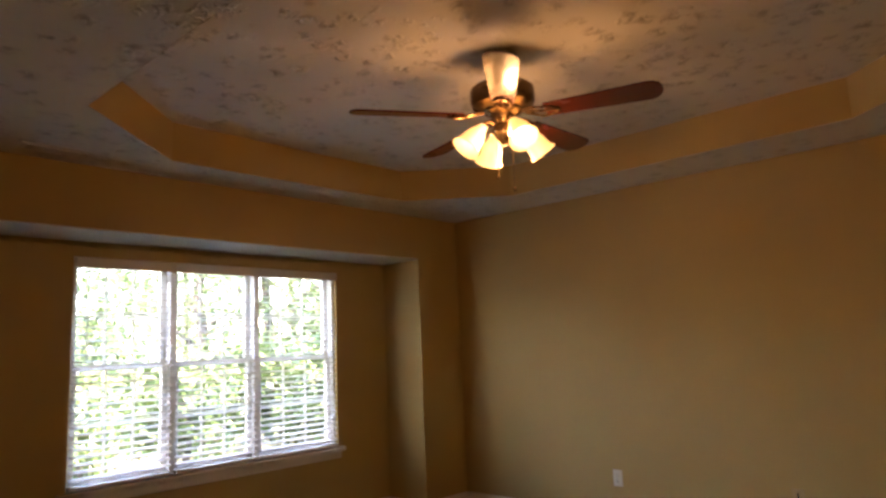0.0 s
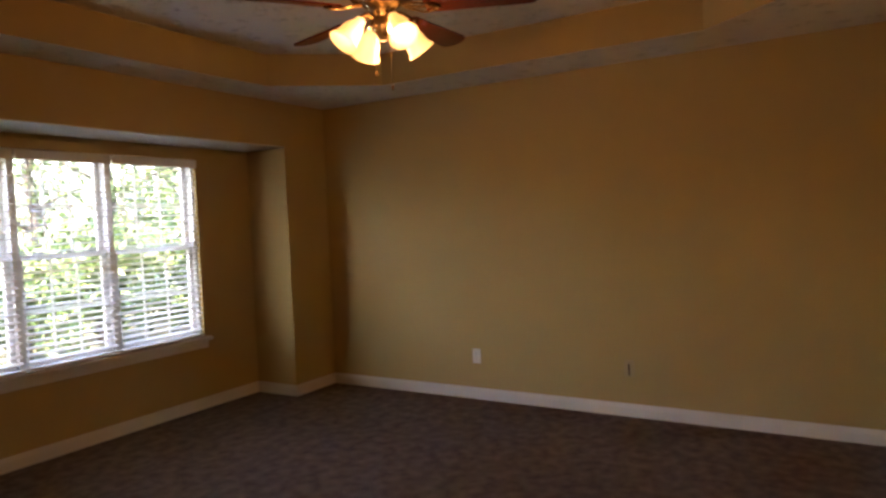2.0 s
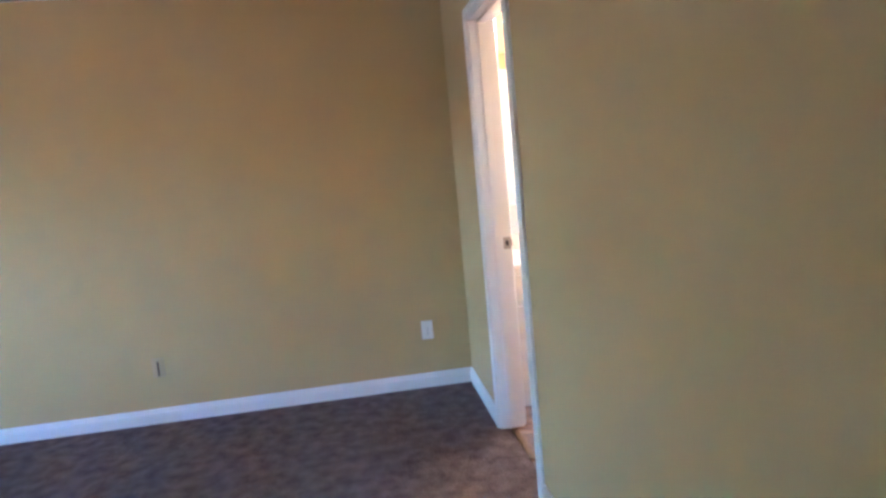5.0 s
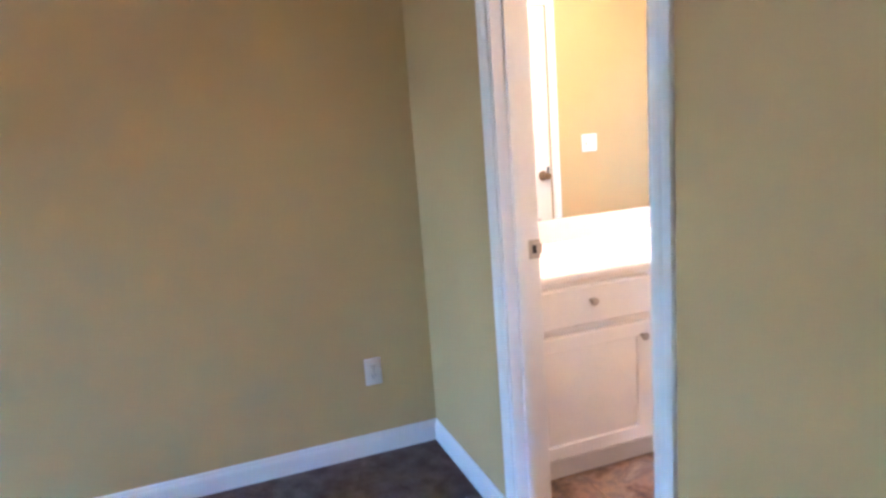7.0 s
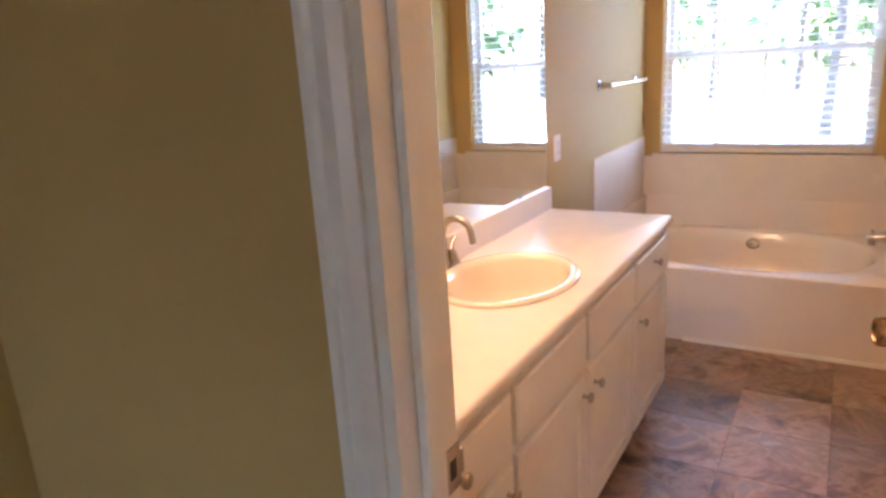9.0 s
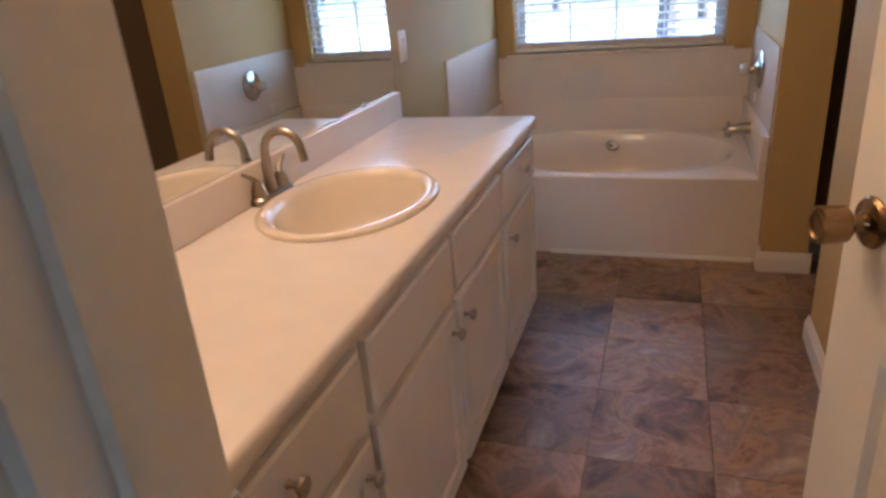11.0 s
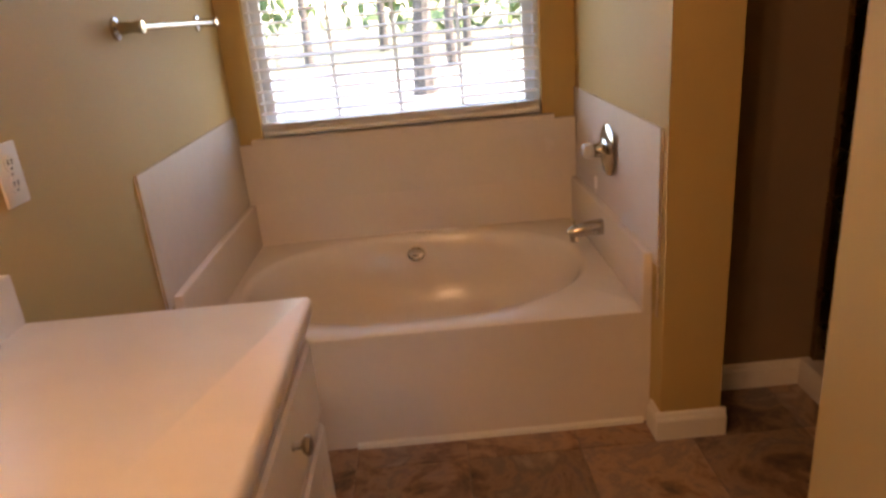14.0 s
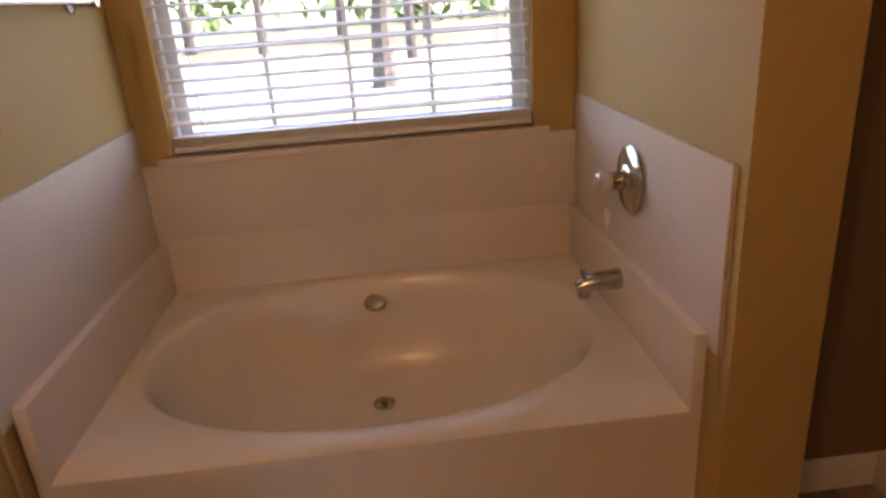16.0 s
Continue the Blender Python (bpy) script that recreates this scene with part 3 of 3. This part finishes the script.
# ---------------------------------------------------------------- ceiling fan
fan = thing("ceiling_fan", "ceiling fan with five cherry blades, brass fittings and four lit shades", "ceiling fan", (FAN.x, FAN.y, TRAY))
Z = -TRAY
bm = bmesh.new(); lathe(bm, [(0, 0), (.075, 0), (.078, -.02), (.060, -.06), (.03, -.08), (.018, -.085), (.018, -.16), (0, -.16)], 32); part("canopy", bm, BRASS, fan)
bm = bmesh.new(); lathe(bm, [(0, -.135), (.06, -.137), (.13, -.150), (.148, -.165), (.150, -.22), (.142, -.245), (.10, -.262), (0, -.262)], 40); part("motor_housing", bm, BRASS, fan, "dark antique brass motor housing")
bm = bmesh.new(); lathe(bm, [(0, -.262), (.085, -.262), (.088, -.275), (.06, -.292), (.045, -.33), (.055, -.345), (.056, -.375), (.04, -.395), (.022, -.415), (.012, -.43), (0, -.432)], 32); part("switch_housing", bm, BRASS, fan)
bm = bmesh.new()
L0, L1 = .20, .712
outline = [(L0, -.052)] + [(L0 + (L1 - .06 - L0) * i / 6, -.052 - .018 * i / 6) for i in range(1, 7)] + [(L1 - .06 + .06 * math.sin(a), -.070 * math.cos(a)) for a in [radians(15 * i) for i in range(1, 12)]] + [(L0 + (L1 - .06 - L0) * (6 - i) / 6, .070 - .018 * i / 6) for i in range(0, 7)]
lo = [bm.verts.new((x, y, -.004)) for x, y in outline]; hi = [bm.verts.new((x, y, .004)) for x, y in outline]
bm.faces.new(lo[::-1]); bm.faces.new(hi)
for i in range(len(lo)):
    j = (i + 1) % len(lo); bm.faces.new((lo[i], lo[j], hi[j], hi[i]))
blade_mesh = make("blade", bm, BLADE)
bm = bmesh.new()
for s in (-1, 1):
    tube(bm, [(.10, s * .012, .012), (.14, s * .030, .004), (.18, s * .040, -.006), (.22, s * .036, -.010), (.255, s * .012, -.010), (.262, 0, -.010)], [.008, .007, .006, .006, .006, .006], 8)
tube(bm, [(.10, 0, .012), (.16, 0, .0), (.262, 0, -.010)], [.008, .006, .006], 8)
iron_mesh = make("blade_iron", bm, BRASS, 40)
for k in range(5):
    m = pose(0, 0, 2.375 + Z, 0, 0, 217 + 72 * k)
    b = same("blade", blade_mesh, fan, m @ pose(0, 0, 0, -12, 0, 0)); b["label"] = "glossy cherry-stained fan blade"
    same("blade_iron", iron_mesh, fan, m @ pose(0, 0, 0, -12, 0, 0))
for k in range(4):
    a = 242 + 90 * k
    m = pose(0, 0, 0, 0, 0, a)
    bm = bmesh.new(); tube(bm, [m @ Vector(p) for p in ((.05, 0, -.335), (.075, 0, -.325), (.095, 0, -.332), (.105, 0, -.352))], .010, 8)
    arm = part("lamp_arm", bm, BRASS, fan)
    bm = bmesh.new()
    mm = m @ pose(.105, 0, -.350, 0, 180 - 40, 0)
    lathe(bm, [(.022, 0), (.026, .02), (.040, .045), (.050, .075), (.052, .10), (.058, .125), (.070, .142), (.066, .143), (.054, .127), (.048, .10), (.046, .075), (.036, .047), (.022, .022), (.018, .002)], 28, mm)
    part("lamp_shade", bm, SHADE, fan, "lit frosted bell-shaped glass shade").visible_shadow = False
for x, y, n in ((.03, -.02, 24), (-.035, .02, 18)):
    bm = bmesh.new()
    tube(bm, [(x, y, -.40), (x, y, -.40 - .0095 * n)], .0018, 6)
    lathe(bm, [(0, 0), (.005, .004), (.008, .016), (.004, .026), (0, .028)], 10, pose(x, y, -.40 - .0095 * n - .025))
    part("pull_chain", bm, BRASS, fan)

vent = thing("ceiling_vent", "small white metal ceiling vent near the window wall", "vent", (-3.38, 4.33, H))
part("frame", boxes(((-.16, -.07, -.006), (-.13, .07, 0)), ((.13, -.07, -.006), (.16, .07, 0)), ((-.13, -.07, -.006), (.13, -.045, 0)), ((-.13, .045, -.006), (.13, .07, 0)), bevel=.001), PLAST, vent)
for i in range(8):
    bm = bmesh.new(); add_box(bm, (-.13, -.007, -.001), (.13, .007, .001)); bm.transform(pose(0, -.039 + .011 * i, -.004, 35, 0, 0)); part("slat", bm, PLAST, vent)
part("backing", boxes(((-.13, -.045, -.0015), (.13, .045, -.0005))), DARK, vent)

# ---------------------------------------------------------------- vanity
FX = -.598
van = thing("vanity_cabinet", "white painted vanity cabinet with raised-panel doors and small knobs", "cabinet", (0, 0, 0))
part("body", boxes(((FX + .001, -2.18, .10), (FX + .022, -.121, .772)), ((FX + .022, -2.18, .10), (BX, -2.162, .772)), ((FX + .022, -.139, .10), (BX, -.121, .772)), ((FX + .022, -2.162, .10), (BX, -.139, .118))), CABP, van)
part("toe_kick", boxes(((FX + .06, -2.17, 0), (BX, -.122, .10))), CABP, van)


def front(name, y0, y1, z0, z1, raised, knob=None):
    """Overlay door or drawer front on the cabinet's face, its middle a raised panel."""
    bm = bmesh.new()
    def ring(i, d):
        return [Vector((FX - d, y0 - i, z0 + i)), Vector((FX - d, y1 + i, z0 + i)), Vector((FX - d, y1 + i, z1 - i)), Vector((FX - d, y0 - i, z1 - i))]
    r = [ring(0, 0), ring(0, .013), ring(.006, .018)]
    if raised:
        r += [ring(.055, .018), ring(.060, .011), ring(.068, .011), ring(.092, .0175)]
    loft(bm, r, True)
    f = part(name, bm, CABP, van, smooth=20)
    if knob:
        bm = bmesh.new()
        lathe(bm, [(0, 0), (.008, 0), (.0055, .006), (.005, .014), (.012, .018), (.0155, .023), (.014, .028), (.008, .031), (0, .032)], 20, pose(FX - .017, knob[0], knob[1], 0, -90, 0))
        part("knob", bm, NICKEL, f, "small round nickel knob")


BAYS = [(-.16, -.662), (-.692, -1.152), (-1.180, -1.652), (-1.682, -2.14)]
for i, (y0, y1) in enumerate(BAYS):
    front("drawer_front", y0, y1, .612, .756, False, ((y0 + y1) / 2 + (.0 if i else -.005), .700) if i in (0, 3) else None)
    front("cabinet_door", y0, y1, .116, .586, True, (((y1 + .037) if i < 2 else (y0 - .035)), .532))

SX, SY, SRX, SRY = -.345, -1.222, .208, .268
top = thing("countertop", "pale laminate vanity countertop with a low backsplash", "countertop")
CX0, CX1, CY0, CY1, CZ = -.617, BX, -2.205, -.121, .812
an, rect = around(CX0 + .012, CX1, CY0 + .006, CY1, SX, SY)
bm = bmesh.new()
def rim(d, z):
    return [Vector((min(max(x, CX0 + .012 - d), CX1) - (d if x < CX0 + .02 else 0), y - (d * .5 if y < CY0 + .01 else 0), z)) for x, y in rect]
loft(bm, [oval(SX, SY, SRX - .03, SRY - .03, CZ - .03, an), oval(SX, SY, SRX - .03, SRY - .03, CZ, an), rim(0, CZ), rim(.007, CZ - .003), rim(.012, CZ - .011), rim(.012, CZ - .030), rim(.007, CZ - .039), rim(0, CZ - .040), oval(SX, SY, SRX - .03, SRY - .03, CZ - .04, an)])
part("worktop", bm, LAMI, top, smooth=50)
part("backsplash", boxes(((BX - .022, CY0 + .01, CZ), (BX, CY1, CZ + .098)), bevel=.005), LAMI, top)
part("side_splash", boxes(((CX0 + .03, CY1 - .001, CZ - .03), (BX - .022, CY1, CZ))), LAMI, top)

sink = thing("sink", "oval bisque drop-in sink set in the countertop", "sink")
an = [i * math.tau / 64 for i in range(64)]
bm = bmesh.new()
prof = [(.0, .001, 0), (.0, .008, 0), (.008, .014, 0), (.020, .014, 0), (.032, .008, 0), (.037, -.005, .004), (.044, -.05, .005), (.054, -.10, .005), (.072, -.135, .004), (.11, -.150, 0), (.175, -.155, 0)]
loft(bm, [oval(SX - o, SY, SRX - i, SRY - i, CZ + z, an) for i, z, o in prof], True)
part("basin", bm, BISQUE, sink, smooth=60)
bm = bmesh.new(); lathe(bm, [(.022, 0), (.024, .003), (.016, .004), (.014, .001), (0, .002)], 24, pose(SX, SY, CZ - .154)); part("drain", bm, CHROME, sink)

fau = thing("faucet", "brushed nickel high-arc faucet with two lever handles", "faucet", (-.120, -1.235, CZ + .002))
bm = bmesh.new(); an2 = [i * math.tau / 32 for i in range(32)]
loft(bm, [oval(0, 0, .029, .080, 0, an2, 3), oval(0, 0, .029, .080, .012, an2, 3), oval(0, 0, .022, .072, .018, an2, 3)], True); part("base", bm, NICKEL, fau)
bm = bmesh.new()
arc = [(0, 0, .012), (0, 0, .05), (0, 0, .10)] + [(-.052 + .052 * math.cos(radians(a)), 0, .118 + .052 * math.sin(radians(a))) for a in range(0, 181, 20)] + [(-.108, 0, .095)]
tube(bm, arc, [.017, .013, .0115] + [.0105] * (len(arc) - 4) + [.0105], 14); part("spout", bm, NICKEL, fau)
for s in (-1, 1):
    bm = bmesh.new(); lathe(bm, [(0, .01), (.022, .012), (.019, .035), (.013, .05), (.010, .055), (0, .056)], 20, pose(.002, s * .052, 0))
    tube(bm, [(.002, s * .052, .05), (.006, s * .066, .068), (.010, s * .095, .085)], [.008, .006, .0045], 10)
    part("handle", bm, NICKEL, fau)

mir = thing("wall_mirror_glass", "large frameless wall mirror above the vanity", "mirror")
part("mirror_pane", boxes(((BX - .005, -2.18, .912), (BX, -.14, 1.98))), MIRROR, mir, smooth=None)
for y in (-.5, -1.2, -1.9):
    part("clip", boxes(((BX - .008, y - .012, .905), (BX - .0052, y + .012, .922))), CHROME, mir)
lb = thing("vanity_light", "brass vanity light bar with four lit globe bulbs", "wall lamp", (BX, -.96, 2.17))
part("back_plate", boxes(((-.03, -.46, -.06), (0, .46, .06)), bevel=.006), BRASS, lb)
for k in range(4):
    bm = bmesh.new(); lathe(bm, [(.02, .03), (.022, .06), (.012, .075)], 16, pose(0, .36 - .24 * k, 0, 0, -90, 0)); sk = part("socket", bm, BRASS, lb)
    bm = bmesh.new(); lathe(bm, [(.014, .075), (.03, .09), (.046, .12), (.048, .145), (.036, .175), (.018, .19), (0, .193)], 20, pose(0, .36 - .24 * k, 0, 0, -90, 0)); part("globe", bm, BULB, sk).visible_shadow = False

# ---------------------------------------------------------------- bathtub
TX0, TX1, TY0, TY1, TZ = -1.472, -.086, BY + .001, -2.868, .39
tub = thing("bathtub", "bisque acrylic garden tub with an oval basin", "bathtub")
UX, UY, URX, URY = -.765, -3.365, .625, .430
an, rect = around(TX0, TX1, TY0, TY1, UX, UY, 96)
bm = bmesh.new()
inner = [(0, 0, 0), (.012, -.004, 0), (.026, -.018, 0), (.045, -.08, 0), (.075, -.17, 0), (.12, -.26, 0), (.17, -.312, 0), (.24, -.335, 0), (.36, -.34, 0)]
def lip(d, z):
    return [Vector((x, y + (d if y > TY1 - .01 else 0), z)) for x, y in rect]
loft(bm, [lip(0, 0), lip(0, .28), lip(0, TZ - .035), lip(.004, TZ - .018), lip(.003, TZ - .006), lip(-.008, TZ)] + [oval(UX, UY, URX - i * 1.15, URY - i * .8, TZ + z, an, 2.25) for i, z, _ in inner], True)
part("shell", bm, ACRYL, tub, smooth=50)
part("flange", boxes(((TX1 - .030, TY0 + .03, TZ - .01), (TX1, TY1 + .005, .572)), bevel=.007), ACRYL, tub)
part("flange", boxes(((TX0, TY0 + .03, TZ - .01), (TX0 + .030, TY1 + .005, .572)), bevel=.007), ACRYL, tub)
part("flange", boxes(((TX0, TY0, TZ - .01), (TX1, TY0 + .030, .572)), bevel=.007), ACRYL, tub)
bm = bmesh.new(); extrude_profile(bm, [(0, 0), (.012, 0), (.009, .012), (0, .018)], (TX0 + .02, TY1, 0), (FX + .05, TY1, 0), (0, 1, 0)); part("floor_strip", bm, TRIM, tub)
bm = bmesh.new(); lathe(bm, [(.036, 0), (.038, .005), (.034, .012), (.022, .016), (0, .014)], 28, pose(-.765, -3.722, .315, 68, 0, 0)); part("overflow_plate", bm, CHROME, tub, "chrome overflow plate")
bm = bmesh.new(); lathe(bm, [(.034, 0), (.036, .005), (.030, .008), (.027, .003), (.012, .004), (.010, .016), (0, .018)], 28, pose(-.765, -3.53, .052)); part("drain", bm, CHROME, tub, "dark metal drain")

sur = thing("tub_surround", "smooth pale wall panels above the bathtub rim", "wall panel", kind="structure")
part("side_panel", boxes(((TX1 - .005, BY, .544), (TX1 + .001, -2.808, .935)), bevel=.002), SURR, sur)
part("side_panel", boxes(((TX0 - .001, BY, .544), (TX0 + .005, -2.808, .935)), bevel=.002), SURR, sur)
part("back_panel", boxes(((TX0 + .005, BY, .542), (TX1 - .005, BY + .029, .818)), bevel=.003), SURR, sur)
for x in (TX1 - .004, TX0 + .004):
    bm = bmesh.new()
    tube(bm, [(x, -2.811, TZ), (x, -2.811, .936)], .004, 6); tube(bm, [(x, -2.811, .937), (x, BY + .02, .937)], .003, 6)
    part("caulk_bead", bm, CAULK, sur, "yellowed caulk line")
val = thing("tub_valve", "round chrome tub valve with a clear knob", "tap", (TX0 + .010, -3.30, .784))
bm = bmesh.new(); lathe(bm, [(0, 0), (.086, 0), (.088, .004), (.080, .010), (.045, .015), (.03, .022), (.024, .032), (.022, .05), (0, .05)], 36, pose(0, 0, 0, 0, 90, 0)); part("escutcheon", bm, CHROME, val)
bm = bmesh.new(); lathe(bm, [(.012, .05), (.026, .054), (.030, .066), (.028, .085), (.018, .092), (0, .092)], 10, pose(0, 0, 0, 0, 90, 0)); part("handle", bm, CLEAR, val, "clear acrylic knob", 10)
sp = thing("tub_spout", "chrome tub spout with a diverter knob", "tap", (TX0 + .006, -3.31, .508))
bm = bmesh.new(); tube(bm, [(0, 0, 0), (.02, 0, 0), (.08, 0, -.003), (.125, 0, -.010), (.142, 0, -.018)], [.031, .030, .026, .022, .016], 18)
lathe(bm, [(.017, 0), (.018, .028), (0, .028)], 16, pose(.122, 0, -.045)); part("body", bm, CHROME, sp)
bm = bmesh.new(); lathe(bm, [(.004, 0), (.004, .012), (.009, .016), (.008, .024), (0, .026)], 12, pose(.124, 0, .008)); part("diverter", bm, CHROME, sp)
bar = thing("towel_bar", "chrome towel bar on the yellow wall above the tub", "towel bar", (BX, -3.25, 1.30))
bm = bmesh.new(); tube(bm, [(-.062, -.36, 0), (-.062, .36, 0)], .009, 14); part("rail", bm, CHROME, bar)
for y in (-.34, .34):
    bm = bmesh.new(); lathe(bm, [(0, 0), (.028, 0), (.028, .008), (.016, .014), (.013, .05), (.016, .06), (.016, .074), (0, .075)], 20, pose(0, y, 0, 0, -90, 0)); part("bracket", bm, CHROME, bar)

# unlit shower beyond the opening
shw = thing("shower_stall", "framed glass shower stall in the unlit side room", "shower", (-2.06, -2.2, 0))
part("curb", boxes(((-.05, -.79, 0), (.05, .79, .10)), bevel=.008), ACRYL, shw)
part("door_frame", boxes(((-.018, -.79, .10), (.018, -.76, 1.88)), ((-.018, .76, .10), (.018, .79, 1.88)), ((-.018, -.76, 1.85), (.018, .76, 1.88)), ((-.018, -.02, .10), (.018, .01, 1.85)), bevel=.002), BRASS, shw)
for y0, y1 in ((-.76, -.02), (.01, .76)):
    g = part("glass_pane", boxes(((-.003, y0, .10), (.003, y1, 1.85))), SHGLASS, shw); g.visible_shadow = False
bm = bmesh.new(); tube(bm, [(-.2, -.803, 1.98), (-.2, -.72, 2.01), (-.2, -.64, 1.96)], .009, 10); lathe(bm, [(.01, 0), (.014, .02), (.035, .05), (.035, .058), (0, .058)], 18, pose(-.2, -.64, 1.96, 150, 0, 0)); part("shower_head", bm, CHROME, shw, "chrome shower head on a bent arm")
bm = bmesh.new(); lathe(bm, [(0, 0), (.08, 0), (.08, .006), (.04, .014), (.025, .05), (.028, .075), (0, .078)], 28, pose(-.2, -.803, 1.25, -90, 0, 0)); part("shower_valve", bm, CHROME, shw, "round chrome shower valve")
part("wall_lining", boxes(((-.98, -.804, .10), (-.03, -.80, 1.92)), bevel=.001), LINING, shw, "dull beige shower wall panel")

# ---------------------------------------------------------------- outside
GZ = -.55
bm = bmesh.new()
N = 40
gv = [[bm.verts.new((-400 + 800 * i / N, -400 + 800 * j / N, GZ)) for j in range(N + 1)] for i in range(N + 1)]
for i in range(N):
    for j in range(N):
        bm.faces.new((gv[i][j], gv[i + 1][j], gv[i + 1][j + 1], gv[i][j + 1]))
structure("ground", bm, GRASS, "patchy dry lawn around the house")
structure("road", boxes(((-120, -27, GZ - .1), (120, -14, GZ + .02))), ROADM, "pale sunlit concrete drive beyond the lawn")
structure("driveway", boxes(((-9, 11, GZ - .1), (-.5, 60, GZ + .02))), ROADM, "pale sunlit concrete drive behind the house")


def leaves(bm, centre, r, n, size, rnd):
    for _ in range(n):
        v = Vector((rnd.gauss(0, 1), rnd.gauss(0, 1), rnd.gauss(0, .8))); v = v.normalized() * r * rnd.random() ** .45
        p = Vector(centre) + v
        q = Euler((rnd.uniform(0, 6.3), rnd.uniform(0, 6.3), rnd.uniform(0, 6.3))).to_matrix()
        s = size * rnd.uniform(.6, 1.4)
        bm.faces.new([bm.verts.new(p + q @ Vector(c)) for c in ((-s, 0, 0), (-.2 * s, -.45 * s, .1 * s), (s, 0, 0), (-.2 * s, .45 * s, .1 * s))])


def tree(x, y, height, seed, spread, trunk=.16, low=.3, count=1700, size=.16):
    rnd = random.Random(seed)
    t = thing("tree", "leafy green tree with a rough brown trunk on the lawn", "tree", (x, y, GZ), group="trees outside")
    bm, bl = bmesh.new(), bmesh.new()
    pts = [Vector((rnd.gauss(0, .12) * i / 6, rnd.gauss(0, .12) * i / 6, height * .9 * i / 8)) for i in range(9)]
    tube(bm, pts, [trunk * (1.25 if i == 0 else 1 - .1 * i) for i in range(9)], 10)
    nl = 16
    for k in range(nl):
        h = low + (.95 - low) * k / (nl - 1)
        base = Vector((0, 0, height * .9 * h))
        a = k * 2.4 + rnd.uniform(-.4, .4)
        L = spread * (1.05 - .65 * abs(h - .45)) * rnd.uniform(.7, 1.1)
        tip = base + Vector((math.cos(a) * L, math.sin(a) * L, L * .35))
        mid = (base + tip) / 2 + Vector((0, 0, L * .12))
        tube(bm, [base, mid, tip], [trunk * .32, trunk * .2, trunk * .05], 6)
        for c, rr in ((tip, .42), (mid, .36), (tip + Vector((rnd.gauss(0, .4), rnd.gauss(0, .4), rnd.gauss(0, .3))) * L * .4, .3)):
            leaves(bl, c, rr * L, count // (nl * 3), size, rnd)
    part("trunk", bm, BARK, t); part("crown", bl, LEAF, t, smooth=None)


for i, (x, y, h, s, lo) in enumerate(((2.4, 14, 7, 2.2, .10), (4.6, 15, 8, 2.6, .08), (7.6, 16, 9, 3.0, .08), (1.4, 20, 8, 2.6, .12), (5.6, 22, 10, 3.6, .1), (10.5, 19, 10, 3.6, .08), (13, 26, 11, 4.2, .08), (9, 28, 12, 4.2, .1), (-.6, 30, 9, 3.2, .12))):
    tree(x, y, h, i + 3, s, low=lo, count=8000, size=.06)
for i, (x, y, h, s, tr) in enumerate(((-.95, -16.5, 11, 3.2, .24), (-1.9, -23, 12, 3.6, .16), (3.8, -31, 12, 4, .2), (-3.2, -34, 12, 4, .2), (-8, -31, 12, 4.2, .22), (7.5, -34, 12, 4.4, .22), (.8, -36, 13, 4.4, .22), (-14, -36, 12, 4.6, .22), (12.5, -36, 12, 4.6, .22))):
    tree(x, y, h, i + 50, s, trunk=tr, low=.34, count=11000, size=.05)
rnd = random.Random(9)
bm = bmesh.new()
for i in range(40):
    a = rnd.uniform(0, math.tau)
    r = rnd.uniform(52, 75)
    leaves(bm, (r * math.cos(a), r * math.sin(a), GZ + rnd.uniform(2, 6)), 7, 260, .8, rnd)
tagged(new("far_woods", make("far_woods", bm, LEAF)), "distant green woods around the property", "woods", "", "stuff")
sh = thing("shrub", "round dense green shrub below the bedroom window", "shrub", (-1.75, 8.6, GZ))
bm = bmesh.new()
for i in range(14):
    leaves(bm, (rnd.gauss(0, .42), rnd.gauss(0, .35), rnd.uniform(.3, 1.25)), .38, 130, .07, rnd)
part("foliage", bm, LEAF, sh, smooth=None)
bm = bmesh.new(); tube(bm, [(0, 0, 0), (.05, 0, .5), (0, .05, 1.0)], [.05, .04, .015], 7); part("stem", bm, BARK, sh)

for k, (x, y, s) in enumerate(((.9, 11.5, 1.0), (2.6, 12.2, 1.25), (4.3, 12.0, 1.1), (6.2, 13.2, 1.4), (8.4, 13.5, 1.5), (10.5, 15.5, 1.6))):
    c = copy_thing(sh, pose(x, y, GZ, 0, 0, 70 * k))
    c.scale = (s * 1.5, s * 1.5, s * 1.25)

# ---------------------------------------------------------------- floor tiles
P = .34
made = {}
floor = bpy.data.objects["floor_bathroom"]
for i in range(-6, 3):
    for j in range(-3, 8):
        x0, x1 = max(-.890 + P * i, -2.46), min(-.890 + P * (i + 1), -.09)
        y0, y1 = max(-2.42 + P * j, -3.0), min(-2.42 + P * (j + 1), -.062)
        if x1 - x0 < .03 or y1 - y0 < .03 or (x0 > -1.70 and y1 < -2.88):
            continue
        w, d = round(x1 - x0 - .0016, 4), round(y1 - y0 - .0016, 4)
        if (w, d) not in made:
            bm = bmesh.new()
            loft(bm, [[Vector((sx * (w / 2 - k), sy * (d / 2 - k), z)) for sx, sy in ((-1, -1), (1, -1), (1, 1), (-1, 1))] for k, z in ((0, -.005), (0, -.001), (.0015, 0))], True)
            made[w, d] = make("tile", bm, TILE)
        same("tile", made[w, d], floor, pose((x0 + x1) / 2, (y0 + y1) / 2, random.uniform(-.0004, .0004)))
